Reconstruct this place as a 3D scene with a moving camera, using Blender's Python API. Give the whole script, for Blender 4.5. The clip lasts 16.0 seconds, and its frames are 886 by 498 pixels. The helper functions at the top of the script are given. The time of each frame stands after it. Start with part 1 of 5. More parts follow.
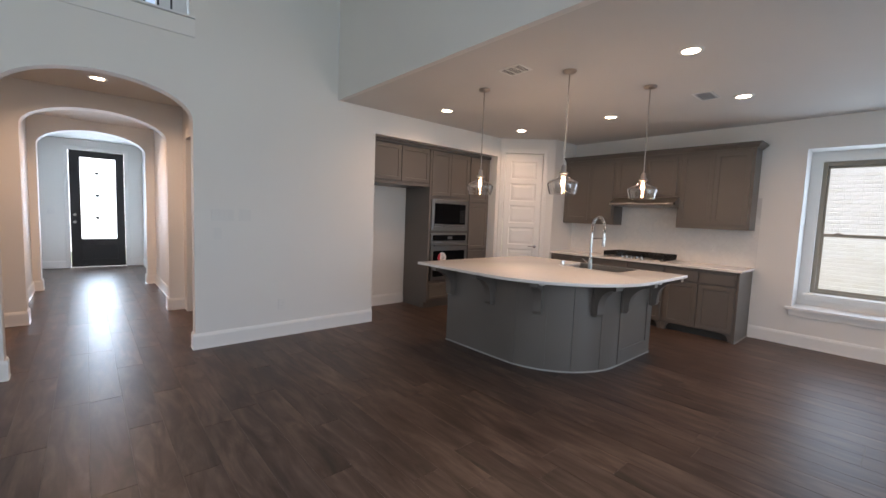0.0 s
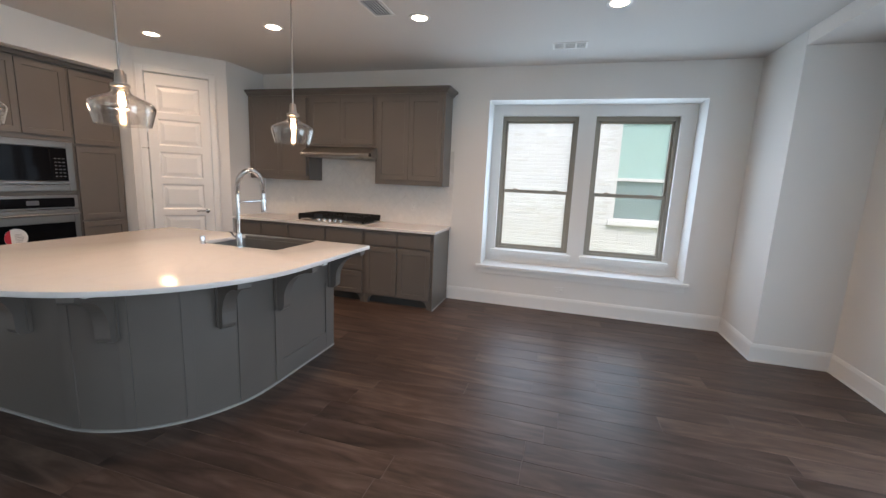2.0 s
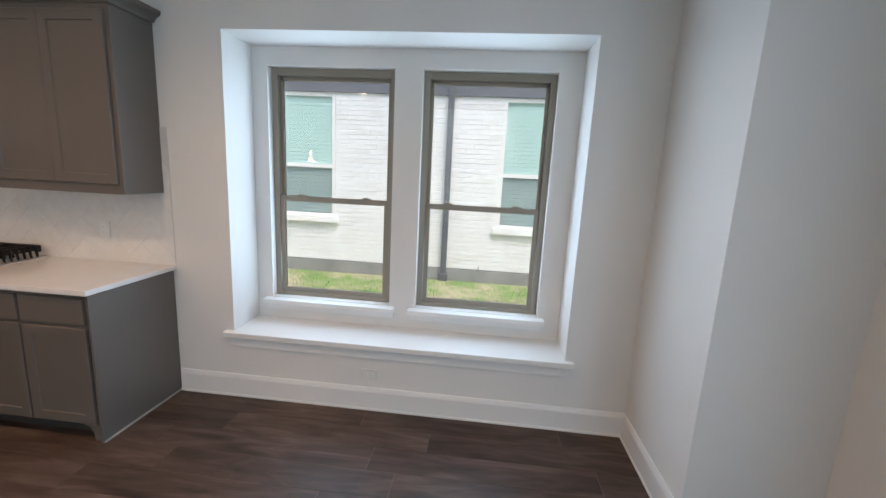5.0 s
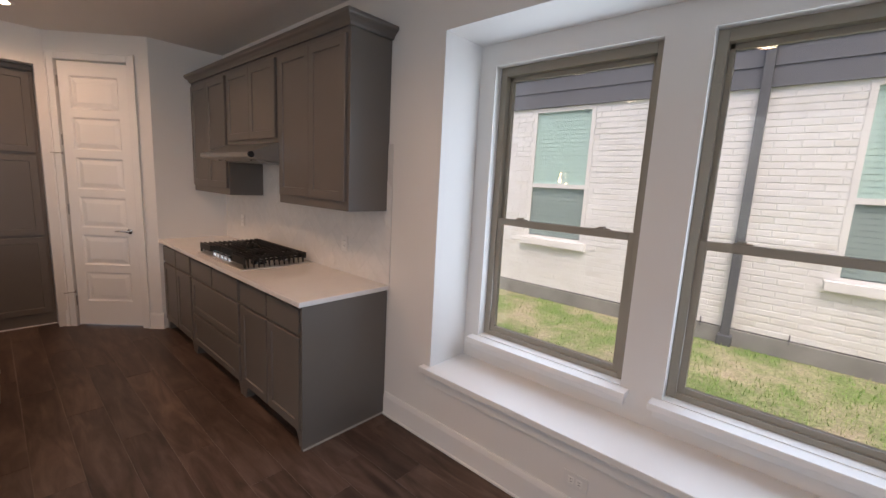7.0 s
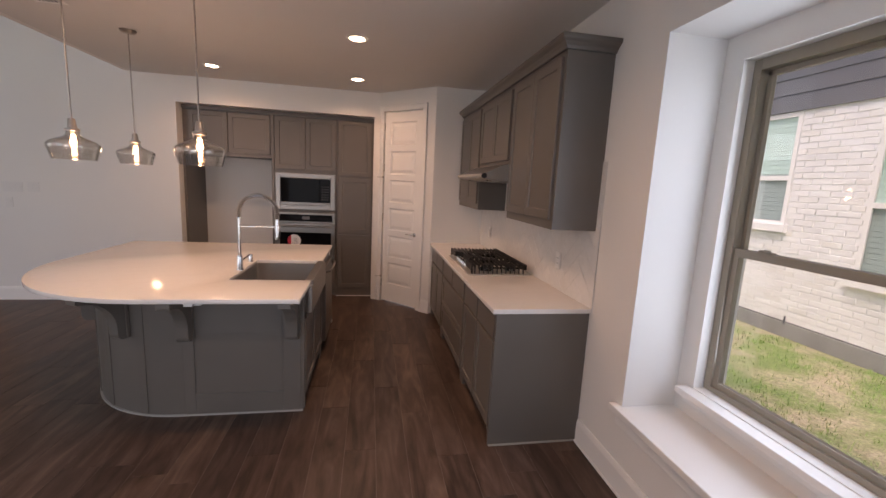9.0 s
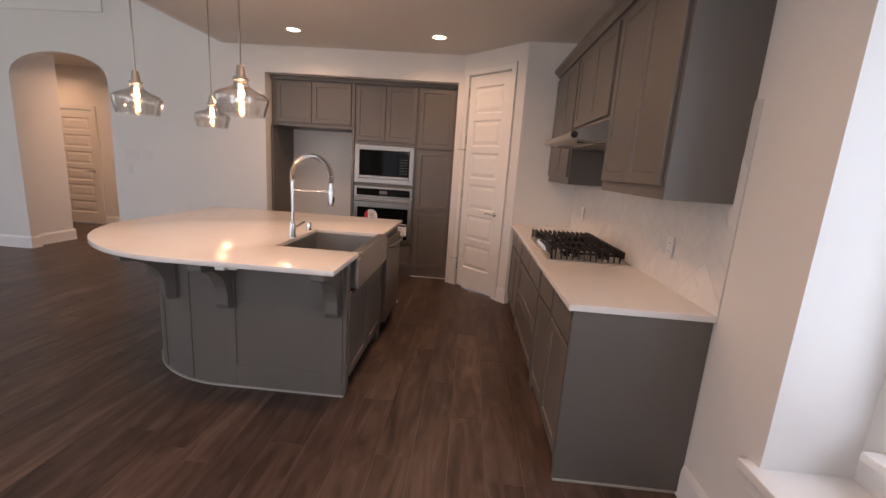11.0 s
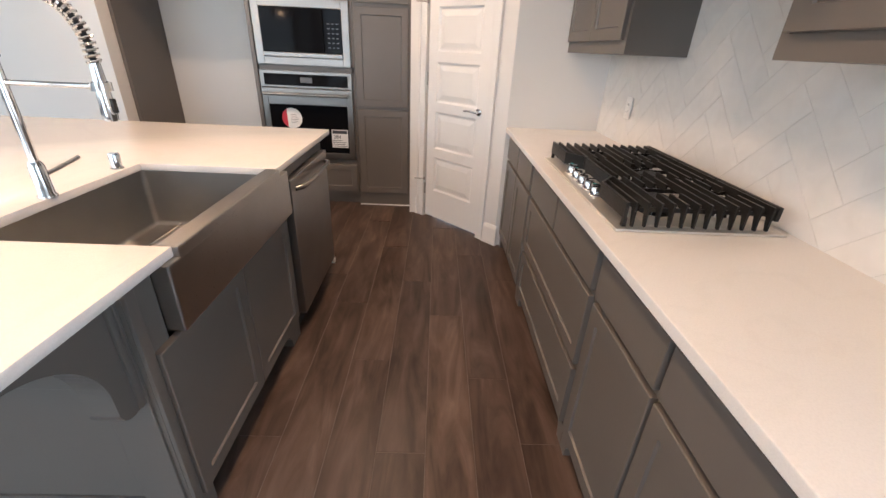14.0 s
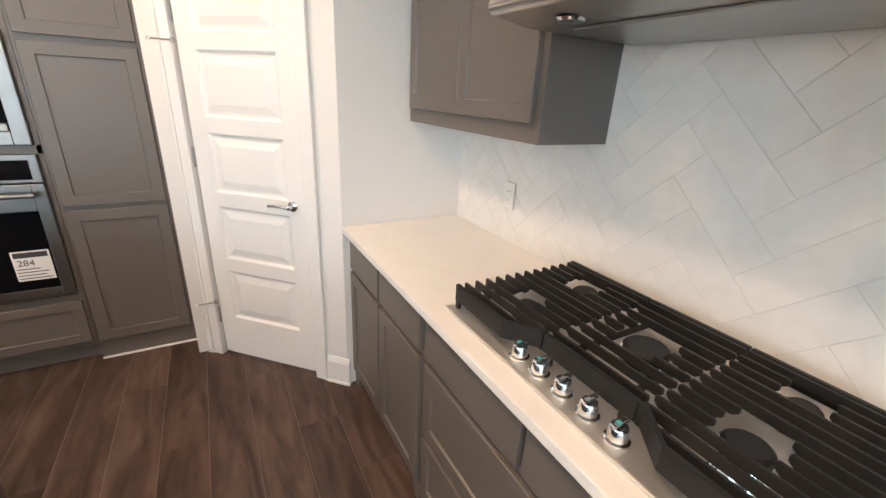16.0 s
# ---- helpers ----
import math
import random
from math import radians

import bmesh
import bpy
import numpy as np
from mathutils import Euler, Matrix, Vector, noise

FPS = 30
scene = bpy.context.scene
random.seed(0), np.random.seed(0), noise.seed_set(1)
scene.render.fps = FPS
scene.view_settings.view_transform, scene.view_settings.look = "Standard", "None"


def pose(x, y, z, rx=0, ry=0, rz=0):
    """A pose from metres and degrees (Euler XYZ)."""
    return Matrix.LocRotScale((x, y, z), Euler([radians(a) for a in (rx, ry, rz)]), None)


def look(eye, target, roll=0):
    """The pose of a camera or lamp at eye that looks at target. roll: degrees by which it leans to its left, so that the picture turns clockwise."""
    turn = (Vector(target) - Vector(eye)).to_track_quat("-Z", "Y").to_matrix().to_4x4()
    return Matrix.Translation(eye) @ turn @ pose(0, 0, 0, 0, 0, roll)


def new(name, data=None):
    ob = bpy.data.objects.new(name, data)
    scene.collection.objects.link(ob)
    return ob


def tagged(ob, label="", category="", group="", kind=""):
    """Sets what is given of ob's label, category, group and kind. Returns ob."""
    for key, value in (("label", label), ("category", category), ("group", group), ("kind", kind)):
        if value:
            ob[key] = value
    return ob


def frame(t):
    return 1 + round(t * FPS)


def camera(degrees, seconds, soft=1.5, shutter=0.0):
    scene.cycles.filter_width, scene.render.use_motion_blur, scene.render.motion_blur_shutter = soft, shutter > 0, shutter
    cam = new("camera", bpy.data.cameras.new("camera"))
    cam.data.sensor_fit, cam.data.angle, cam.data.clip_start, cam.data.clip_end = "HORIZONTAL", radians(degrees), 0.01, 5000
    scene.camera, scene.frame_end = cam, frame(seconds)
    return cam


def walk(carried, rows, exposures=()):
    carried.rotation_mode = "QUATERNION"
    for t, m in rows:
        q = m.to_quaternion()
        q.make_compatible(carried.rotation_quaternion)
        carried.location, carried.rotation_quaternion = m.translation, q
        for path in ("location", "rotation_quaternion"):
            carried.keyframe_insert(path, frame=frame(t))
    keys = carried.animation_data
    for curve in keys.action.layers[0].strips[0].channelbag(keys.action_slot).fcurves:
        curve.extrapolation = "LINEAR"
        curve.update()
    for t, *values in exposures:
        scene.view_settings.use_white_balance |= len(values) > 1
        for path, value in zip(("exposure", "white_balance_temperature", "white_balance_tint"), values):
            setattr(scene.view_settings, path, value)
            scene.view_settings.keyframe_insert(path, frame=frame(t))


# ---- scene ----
cam = camera(94.9, 16.0)
PATH = [
    (0, (0.267, 0.114, 1.474), (1.583, 1.611, 1.31), 2.2),
    (0.5, (0.718, 0.144, 1.497), (2.251, 1.402, 1.241), 2.3),
    (1, (1.143, 0.129, 1.533), (2.84, 1.144, 1.235), 2.4),
    (1.5, (1.627, 0.101, 1.522), (3.451, 0.856, 1.199), 2.6),
    (2, (2.01, 0.096, 1.512), (3.906, 0.635, 1.177), 2.5),
    (2.5, (2.423, 0.142, 1.543), (4.369, 0.447, 1.2), 2.6),
    (3, (2.875, 0.04, 1.563), (4.841, 0.173, 1.224), 2.6),
    (3.5, (3.273, -0.07, 1.574), (5.244, -0.02, 1.241), 2.6),
    (3.7, (3.432, -0.18, 1.582), (5.401, -0.119, 1.241), 2.5),
    (5.8, (4.878, -0.769, 1.665), (6.787, -0.272, 1.333), 3.1),
    (6, (4.968, -0.718, 1.639), (6.84, -0.089, 1.321), 2.9),
    (6.5, (5.185, -0.675, 1.637), (6.889, 0.322, 1.32), 3.0),
    (7, (5.208, -0.614, 1.625), (6.685, 0.698, 1.31), 3.0),
    (7.5, (5.232, -0.71, 1.638), (6.39, 0.889, 1.318), 2.9),
    (8, (5.298, -0.825, 1.669), (6.169, 0.947, 1.351), 2.9),
    (8.5, (5.422, -0.875, 1.667), (6.027, 1.006, 1.356), 3.0),
    (9, (5.558, -0.892, 1.675), (5.913, 1.051, 1.361), 2.9),
    (9.5, (5.639, -0.906, 1.668), (5.8, 1.062, 1.354), 2.9),
    (9.7, (5.661, -0.895, 1.64), (5.748, 1.08, 1.338), 3.3),
    (11.8, (5.985, -0.076, 1.48), (5.816, 1.842, 0.938), 3.2),
    (12, (6.021, -0.026, 1.472), (5.833, 1.876, 0.883), 3.0),
    (12.5, (5.919, 0.292, 1.438), (5.733, 2.155, 0.732), 2.8),
    (13, (5.886, 0.605, 1.428), (5.729, 2.433, 0.631), 2.6),
    (13.5, (5.85, 0.92, 1.435), (5.775, 2.728, 0.583), 2.7),
    (14, (5.813, 1.188, 1.421), (5.867, 2.981, 0.535), 2.8),
    (14.5, (5.747, 1.473, 1.419), (5.988, 3.247, 0.528), 3.0),
    (15, (5.776, 1.822, 1.412), (6.241, 3.552, 0.523), 2.9),
    (15.5, (5.826, 2.079, 1.468), (6.532, 3.754, 0.633), 2.9),
    (16, (5.801, 2.308, 1.56), (6.74, 3.924, 0.848), 3.1),
]
# the clip's own exposure and white balance: seconds, stops, kelvin, tint
EXPOSURES = [
    (0.0, 0.86, 6550, 22), (1.0, 0.95, 6350, 19), (2.0, 1.0, 6350, 18), (3.5, 1.15, 6250, 16),
    (5.8, 0.78, 6350, 18), (6.5, 0.68, 6550, 21), (7.0, 0.64, 7050, 28), (9.0, 0.64, 7400, 34), (9.7, 0.66, 7400, 34),
    (11.8, 1.08, 7150, 29), (12.5, 1.38, 6600, 21), (14.0, 1.74, 6250, 17), (15.5, 1.98, 5900, 10), (16.0, 2.04, 5950, 10),
]
walk(cam, [(t, look(eye, target, roll)) for t, eye, target, roll in PATH], EXPOSURES)

# strengths of the light sources
SKY, SUN = 0.14, 1.4
DAY_SOUTH, DAY_WEST, DAY_EAST, DAY_DOOR, DAY_LANDING = 58.0, 20.0, 14.0, 28.0, 28.0
# fill from an assumed south door, for the south-facing cabinet panels
SOUTH_FILL, SOUTH_FILL_Y = 18.0, -2.365
CAN_W, HALL_W, PENDANT_W = 3.8, 10.0, 1.7

# ---- world and light ----
world = bpy.data.worlds.new("overcast_day")
scene.world = world
world.use_nodes = True
wn = world.node_tree.nodes
sky = wn.new("ShaderNodeTexSky")
sky.sky_type = 'NISHITA'
sky.sun_disc = False
sky.sun_elevation, sky.sun_rotation = radians(66), radians(239)
sky.air_density, sky.dust_density = 1.6, 4.0
wn["Background"].inputs["Strength"].default_value = SKY
world.node_tree.links.new(sky.outputs[0], wn["Background"].inputs["Color"])

sun_data = bpy.data.lights.new("sun", 'SUN')
sun_data.energy, sun_data.angle, sun_data.color = SUN, radians(25), (1.0, 0.995, 0.98)
sun = new("sun", sun_data)
sun.matrix_world = look((-2, -6, 26), (8, 0, 0))


def area_lamp(name, m, sx, sy, watts, colour, disk=False, spread=180):
    d = bpy.data.lights.new(name, 'AREA')
    d.shape = 'DISK' if disk else 'RECTANGLE'
    d.size = sx
    if not disk:
        d.size_y = sy
    d.energy, d.color, d.spread = watts, colour, radians(spread)
    o = new(name, d)
    o.matrix_world = m
    return o


WARM = (1.0, 0.66, 0.40)
COOL = (0.60, 0.83, 1.0)
# daylight in the great room's tall window openings and the kitchen window
for wx in (-2.6, -0.8, 1.0):
    area_lamp("daylight_great_room", look((wx, -4.85, 2.3), (wx, 0, 2.0)), 1.4, 3.5, DAY_SOUTH / 3, COOL)
area_lamp("daylight_great_room_side", look((-3.85, 0.5, 2.2), (0, 0.5, 2.0)), 4.0, 3.2, DAY_WEST, COOL)
for wy in (0.4375, -0.665):
    area_lamp("daylight_kitchen_window", look((7.352, wy, 1.5), (4, wy, 1.4)), 0.84, 1.6, DAY_EAST / 2, COOL)
# added fill lamp in an unseen, assumed door opening of the south wall
area_lamp("south_fill_assumed_door", look((3.85, SOUTH_FILL_Y, 1.2), (3.95, 2, 1.0)), 1.55, 2.2, SOUTH_FILL, COOL)
area_lamp("daylight_front_door", look((0.48, 12.2, 1.5), (0.48, 6, 1.0)), 0.55, 1.7, DAY_DOOR, COOL)
area_lamp("daylight_landing", look((-0.5, 8.35, 4.2), (-0.5, 5, 3.9)), 3.0, 1.4, DAY_LANDING, COOL)


# ---- materials ----
def mat(name):
    m = bpy.data.materials.new(name)
    m.use_nodes = True
    return m, m.node_tree.nodes, m.node_tree.links, m.node_tree.nodes["Principled BSDF"]


def ramp(n, stops):
    r = n.new("ShaderNodeValToRGB")
    els = r.color_ramp.elements
    while len(els) < len(stops):
        els.new(0.5)
    for e, (p, c) in zip(els, stops):
        e.position, e.color = p, (*c, 1)
    return r


def mixc(n, l, fac, a, b, mode='MIX'):
    x = n.new("ShaderNodeMix")
    x.data_type, x.blend_type = 'RGBA', mode
    for sock, v in ((x.inputs[0], fac), (x.inputs[6], a), (x.inputs[7], b)):
        if isinstance(v, (int, float)):
            sock.default_value = v
        elif isinstance(v, tuple):
            sock.default_value = (*v, 1)
        else:
            l.new(v, sock)
    return x.outputs[2]


def tex(n, l, kind, scale, stretch=(1, 1, 1), offset=None, **kw):
    co = n.new("ShaderNodeTexCoord")
    mp = n.new("ShaderNodeMapping")
    mp.inputs["Scale"].default_value = stretch
    l.new(co.outputs["Object"], mp.inputs["Vector"])
    if offset is not None:
        l.new(offset, mp.inputs["Location"])
    t = n.new(kind)
    t.inputs["Scale"].default_value = scale
    for k, v in kw.items():
        t.inputs[k].default_value = v
    l.new(mp.outputs[0], t.inputs["Vector"])
    return t


def bump(n, l, b, height, strength, dist=0.01):
    bp = n.new("ShaderNodeBump")
    bp.inputs["Strength"].default_value, bp.inputs["Distance"].default_value = strength, dist
    l.new(height, bp.inputs["Height"])
    l.new(bp.outputs[0], b.inputs["Normal"])


def paint(name, colour, rough, var=0.06, bumpy=0.12, bscale=220, big=0.9):
    """Painted surface: slow tone drift, roller or spray texture."""
    m, n, l, b = mat(name)
    big_n = tex(n, l, "ShaderNodeTexNoise", big, Detail=4)
    fine = tex(n, l, "ShaderNodeTexNoise", bscale, Detail=3)
    dark = tuple(c * (1 - var) for c in colour)
    light = tuple(min(1, c * (1 + var)) for c in colour)
    r = ramp(n, [(0.3, dark), (0.7, light)])
    l.new(big_n.outputs["Fac"], r.inputs[0])
    l.new(r.outputs[0], b.inputs["Base Color"])
    rr = n.new("ShaderNodeMapRange")
    rr.inputs["To Min"].default_value, rr.inputs["To Max"].default_value = rough * 0.85, min(1, rough * 1.15)
    l.new(fine.outputs["Fac"], rr.inputs["Value"])
    l.new(rr.outputs[0], b.inputs["Roughness"])
    bump(n, l, b, fine.outputs["Fac"], bumpy, 0.002)
    return m


def metal(name, colour, rough, stretch=(1, 1, 1), brush=0.1, scale=300):
    m, n, l, b = mat(name)
    b.inputs["Metallic"].default_value = 1
    t = tex(n, l, "ShaderNodeTexNoise", scale, stretch, Detail=4)
    s = tex(n, l, "ShaderNodeTexNoise", 6, Detail=4)
    r = ramp(n, [(0.3, tuple(c * 0.9 for c in colour)), (0.7, colour)])
    l.new(s.outputs["Fac"], r.inputs[0])
    l.new(r.outputs[0], b.inputs["Base Color"])
    rr = n.new("ShaderNodeMapRange")
    rr.inputs["To Min"].default_value, rr.inputs["To Max"].default_value = rough * 0.75, rough * 1.3
    l.new(t.outputs["Fac"], rr.inputs["Value"])
    l.new(rr.outputs[0], b.inputs["Roughness"])
    if brush:
        bump(n, l, b, t.outputs["Fac"], brush, 0.0006)
    return m


def emit(name, colour, strength):
    m, n, l, b = mat(name)
    b.inputs["Base Color"].default_value = (*colour, 1)
    b.inputs["Emission Color"].default_value = (*colour, 1)
    b.inputs["Emission Strength"].default_value = strength
    return m


def pane_glass(name, tint, gloss=1.0):
    """Thin pane: clear, with a mirror reflection that grows towards grazing."""
    m, n, l, b = mat(name)
    n.remove(b)
    tr, gl, mx, fr = (n.new(k) for k in ("ShaderNodeBsdfTransparent", "ShaderNodeBsdfGlossy", "ShaderNodeMixShader", "ShaderNodeLayerWeight"))
    tr.inputs[0].default_value = (*tint, 1)
    gl.inputs["Roughness"].default_value = 0.01
    fr.inputs["Blend"].default_value = 0.5
    p5 = n.new("ShaderNodeMath")
    p5.operation = 'POWER'
    p5.inputs[1].default_value = 5.0
    l.new(fr.outputs["Facing"], p5.inputs[0])
    k = n.new("ShaderNodeMath")
    k.operation, k.use_clamp = 'MULTIPLY_ADD', True
    k.inputs[1].default_value, k.inputs[2].default_value = 0.7 * gloss, 0.035 * gloss
    l.new(p5.outputs[0], k.inputs[0])
    l.new(k.outputs[0], mx.inputs[0])
    l.new(tr.outputs[0], mx.inputs[1])
    l.new(gl.outputs[0], mx.inputs[2])
    l.new(mx.outputs[0], n["Material Output"].inputs[0])
    return m


def floor_mat(name, per_object):
    """Dark brown wood-look plank tile, each plank with its own tone and grain."""
    m, n, l, b = mat(name)
    if per_object:
        rnd = n.new("ShaderNodeObjectInfo").outputs["Random"]
    else:
        rnd = n.new("ShaderNodeNewGeometry").outputs["Random Per Island"]
    off = n.new("ShaderNodeVectorMath")
    off.operation = 'SCALE'
    off.inputs[0].default_value = (37.0, 91.0, 11.0)
    l.new(rnd, off.inputs["Scale"])
    grain = tex(n, l, "ShaderNodeTexNoise", 5.0, (2.2, 0.34, 1), off.outputs[0], Detail=5, Roughness=0.55, Distortion=1.1)
    cloud = tex(n, l, "ShaderNodeTexNoise", 2.2, (2.2, 0.8, 1), off.outputs[0], Detail=5, Roughness=0.6)
    fine = tex(n, l, "ShaderNodeTexNoise", 120, (4, 0.25, 1), off.outputs[0], Detail=4)
    g = ramp(n, [(0.30, (0.043, 0.0295, 0.0238)), (0.5, (0.084, 0.0585, 0.0475)), (0.72, (0.140, 0.102, 0.084))])
    l.new(grain.outputs["Fac"], g.inputs[0])
    c = ramp(n, [(0.3, (0.66, 0.63, 0.61)), (0.7, (1.24, 1.22, 1.2))])
    l.new(cloud.outputs["Fac"], c.inputs[0])
    col = mixc(n, l, 1.0, g.outputs[0], c.outputs[0], 'MULTIPLY')
    tone = ramp(n, [(0.0, (0.82, 0.80, 0.80)), (0.5, (1.0, 0.96, 0.94)), (1.0, (1.16, 1.11, 1.06))])
    l.new(rnd, tone.inputs[0])
    col = mixc(n, l, 1.0, col, tone.outputs[0], 'MULTIPLY')
    l.new(col, b.inputs["Base Color"])
    rr = n.new("ShaderNodeMapRange")
    rr.inputs["To Min"].default_value, rr.inputs["To Max"].default_value = 0.27, 0.46
    l.new(grain.outputs["Fac"], rr.inputs["Value"])
    l.new(rr.outputs[0], b.inputs["Roughness"])
    b.inputs["Specular IOR Level"].default_value = 0.24
    bump(n, l, b, fine.outputs["Fac"], 0.06, 0.001)
    return m


def quartz():
    m, n, l, b = mat("white_quartz")
    v = tex(n, l, "ShaderNodeTexNoise", 1.6, Detail=8, Distortion=1.6)
    s = tex(n, l, "ShaderNodeTexNoise", 260, Detail=2)
    a = ramp(n, [(0.46, (0.79, 0.765, 0.735)), (0.50, (0.77, 0.745, 0.715)), (0.54, (0.79, 0.765, 0.735))])
    l.new(v.outputs["Fac"], a.inputs[0])
    c = ramp(n, [(0.3, (0.95, 0.95, 0.95)), (0.6, (1, 1, 1))])
    l.new(s.outputs["Fac"], c.inputs[0])
    l.new(mixc(n, l, 1.0, a.outputs[0], c.outputs[0], 'MULTIPLY'), b.inputs["Base Color"])
    b.inputs["Roughness"].default_value = 0.16
    return m


def tile_mat():
    m, n, l, b = mat("glazed_white_tile")
    rnd = n.new("ShaderNodeObjectInfo").outputs["Random"]
    off = n.new("ShaderNodeVectorMath")
    off.operation = 'SCALE'
    off.inputs[0].default_value = (17.0, 41.0, 23.0)
    l.new(rnd, off.inputs["Scale"])
    w = tex(n, l, "ShaderNodeTexNoise", 7, (1, 1, 1), off.outputs[0], Detail=3)
    cl = tex(n, l, "ShaderNodeTexNoise", 5, (1, 2, 2), off.outputs[0], Detail=6, Distortion=1.2)
    r = ramp(n, [(0.3, (0.73, 0.72, 0.70)), (0.7, (0.79, 0.78, 0.76))])
    l.new(cl.outputs["Fac"], r.inputs[0])
    tone = ramp(n, [(0, (0.965, 0.97, 0.975)), (1, (1.0, 0.99, 0.98))])
    l.new(rnd, tone.inputs[0])
    l.new(mixc(n, l, 1.0, r.outputs[0], tone.outputs[0], 'MULTIPLY'), b.inputs["Base Color"])
    b.inputs["Roughness"].default_value = 0.11
    bump(n, l, b, w.outputs["Fac"], 0.11, 0.008)
    return m


def brick_mat(per_object):
    m, n, l, b = mat("white_painted_brick")
    rnd = n.new("ShaderNodeObjectInfo").outputs["Random"] if per_object else n.new("ShaderNodeNewGeometry").outputs["Random Per Island"]
    st = tex(n, l, "ShaderNodeTexNoise", 3, Detail=6)
    fi = tex(n, l, "ShaderNodeTexNoise", 60, Detail=5)
    r = ramp(n, [(0.35, (0.76, 0.755, 0.745)), (0.65, (0.86, 0.86, 0.85))])
    l.new(st.outputs["Fac"], r.inputs[0])
    tone = ramp(n, [(0, (0.92, 0.91, 0.88)), (0.25, (0.98, 0.975, 0.97)), (1, (1, 1, 1))])
    l.new(rnd, tone.inputs[0])
    l.new(mixc(n, l, 1.0, r.outputs[0], tone.outputs[0], 'MULTIPLY'), b.inputs["Base Color"])
    b.inputs["Roughness"].default_value = 0.85
    bump(n, l, b, fi.outputs["Fac"], 0.5, 0.006)
    return m


def grass_mat(name, a, c):
    m, n, l, b = mat(name)
    p = tex(n, l, "ShaderNodeTexNoise", 1.7, Detail=6, Roughness=0.65)
    f = tex(n, l, "ShaderNodeTexNoise", 45, Detail=5)
    r = ramp(n, [(0.36, c), (0.58, a)])
    l.new(p.outputs["Fac"], r.inputs[0])
    r2 = ramp(n, [(0.3, (0.6, 0.6, 0.6)), (0.7, (1.2, 1.2, 1.2))])
    l.new(f.outputs["Fac"], r2.inputs[0])
    l.new(mixc(n, l, 1.0, r.outputs[0], r2.outputs[0], 'MULTIPLY'), b.inputs["Base Color"])
    b.inputs["Roughness"].default_value = 0.8
    bump(n, l, b, f.outputs["Fac"], 0.6, 0.03)
    return m


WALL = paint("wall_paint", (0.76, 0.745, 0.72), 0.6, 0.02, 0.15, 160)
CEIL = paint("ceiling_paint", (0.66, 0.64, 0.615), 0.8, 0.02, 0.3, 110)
TRIM = paint("trim_paint", (0.80, 0.79, 0.77), 0.32, 0.015, 0.04, 90)
CAB = paint("taupe_cabinet_paint", (0.136, 0.119, 0.104), 0.38, 0.05, 0.05, 140, 2.0)
# shadow of the toe-kick recess, put into a near-black paint
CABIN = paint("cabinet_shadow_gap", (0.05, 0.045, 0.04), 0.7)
QUARTZ = quartz()
STEEL = metal("brushed_steel", (0.30, 0.285, 0.27), 0.36, (1, 1, 22), 0.015, 160)
TRAYM = metal("satin_steel_tray", (0.78, 0.75, 0.70), 0.5, (22, 1, 1), 0.01, 160)
CAULK = paint("greyed_caulk", (0.36, 0.345, 0.325), 0.6, 0.08, 0.05)
PLATE = paint("plate_plastic", (0.73, 0.72, 0.70), 0.35, 0.02, 0.02)
STEEL_H = metal("brushed_steel_flat", (0.46, 0.44, 0.415), 0.30, (22, 1, 1), 0.02, 160)
SINKM = metal("sink_steel", (0.42, 0.41, 0.39), 0.36, (1, 22, 1), 0.08, 160)
CHROME = metal("chrome", (0.78, 0.78, 0.78), 0.06, brush=0)
NICKEL = metal("brushed_nickel", (0.44, 0.41, 0.38), 0.3, brush=0.03)
IRON = paint("cast_iron", (0.014, 0.0135, 0.013), 0.42, 0.2, 0.3, 300, 5)
BLACKGLASS = paint("black_glass", (0.006, 0.006, 0.007), 0.06, 0.1, 0.0)
IRON.node_tree.nodes["Principled BSDF"].inputs["Specular IOR Level"].default_value = 0.3
BLACK = paint("black_paint", (0.012, 0.012, 0.013), 0.4, 0.1, 0.05)
BLACKGLASS.node_tree.nodes["Principled BSDF"].inputs["Specular IOR Level"].default_value = 0.05
RUBBER = paint("black_rubber", (0.02, 0.02, 0.02), 0.7)
WPLASTIC = paint("white_plastic", (0.80, 0.79, 0.76), 0.35, 0.01, 0.0)
PAPER = paint("white_paper", (0.82, 0.81, 0.79), 0.6, 0.02, 0.0)
REDINK = paint("red_ink", (0.55, 0.03, 0.05), 0.5, 0.03, 0.0)
INK = paint("dark_ink", (0.05, 0.05, 0.06), 0.6, 0.03, 0.0)
KNOBTEAL = paint("knob_teal", (0.10, 0.42, 0.42), 0.25, 0.05, 0.0)
VINYL = paint("taupe_vinyl", (0.30, 0.27, 0.22), 0.42, 0.03, 0.03)
GLASS = pane_glass("window_glass", (0.97, 0.99, 0.985))
SHADE = pane_glass("clear_shade_glass", (0.97, 0.96, 0.94), 4.0)
BULB = emit("lamp_filament", (1.0, 0.66, 0.34), 40.0)
LED = emit("led_disc", (1.0, 0.80, 0.56), 14.0)
FLOORP = floor_mat("plank_tile", True)
FLOORJ = floor_mat("plank_tile_joined", False)
GROUT = paint("brown_grout", (0.16, 0.125, 0.105), 0.9, 0.1, 0.3, 200)
TILE = tile_mat()
TGROUT = paint("white_grout", (0.62, 0.61, 0.59), 0.9, 0.04, 0.3, 200)
BRICK1, BRICK2 = brick_mat(True), brick_mat(False)
MORTAR = paint("painted_mortar", (0.82, 0.82, 0.805), 0.9, 0.06, 0.4, 90)
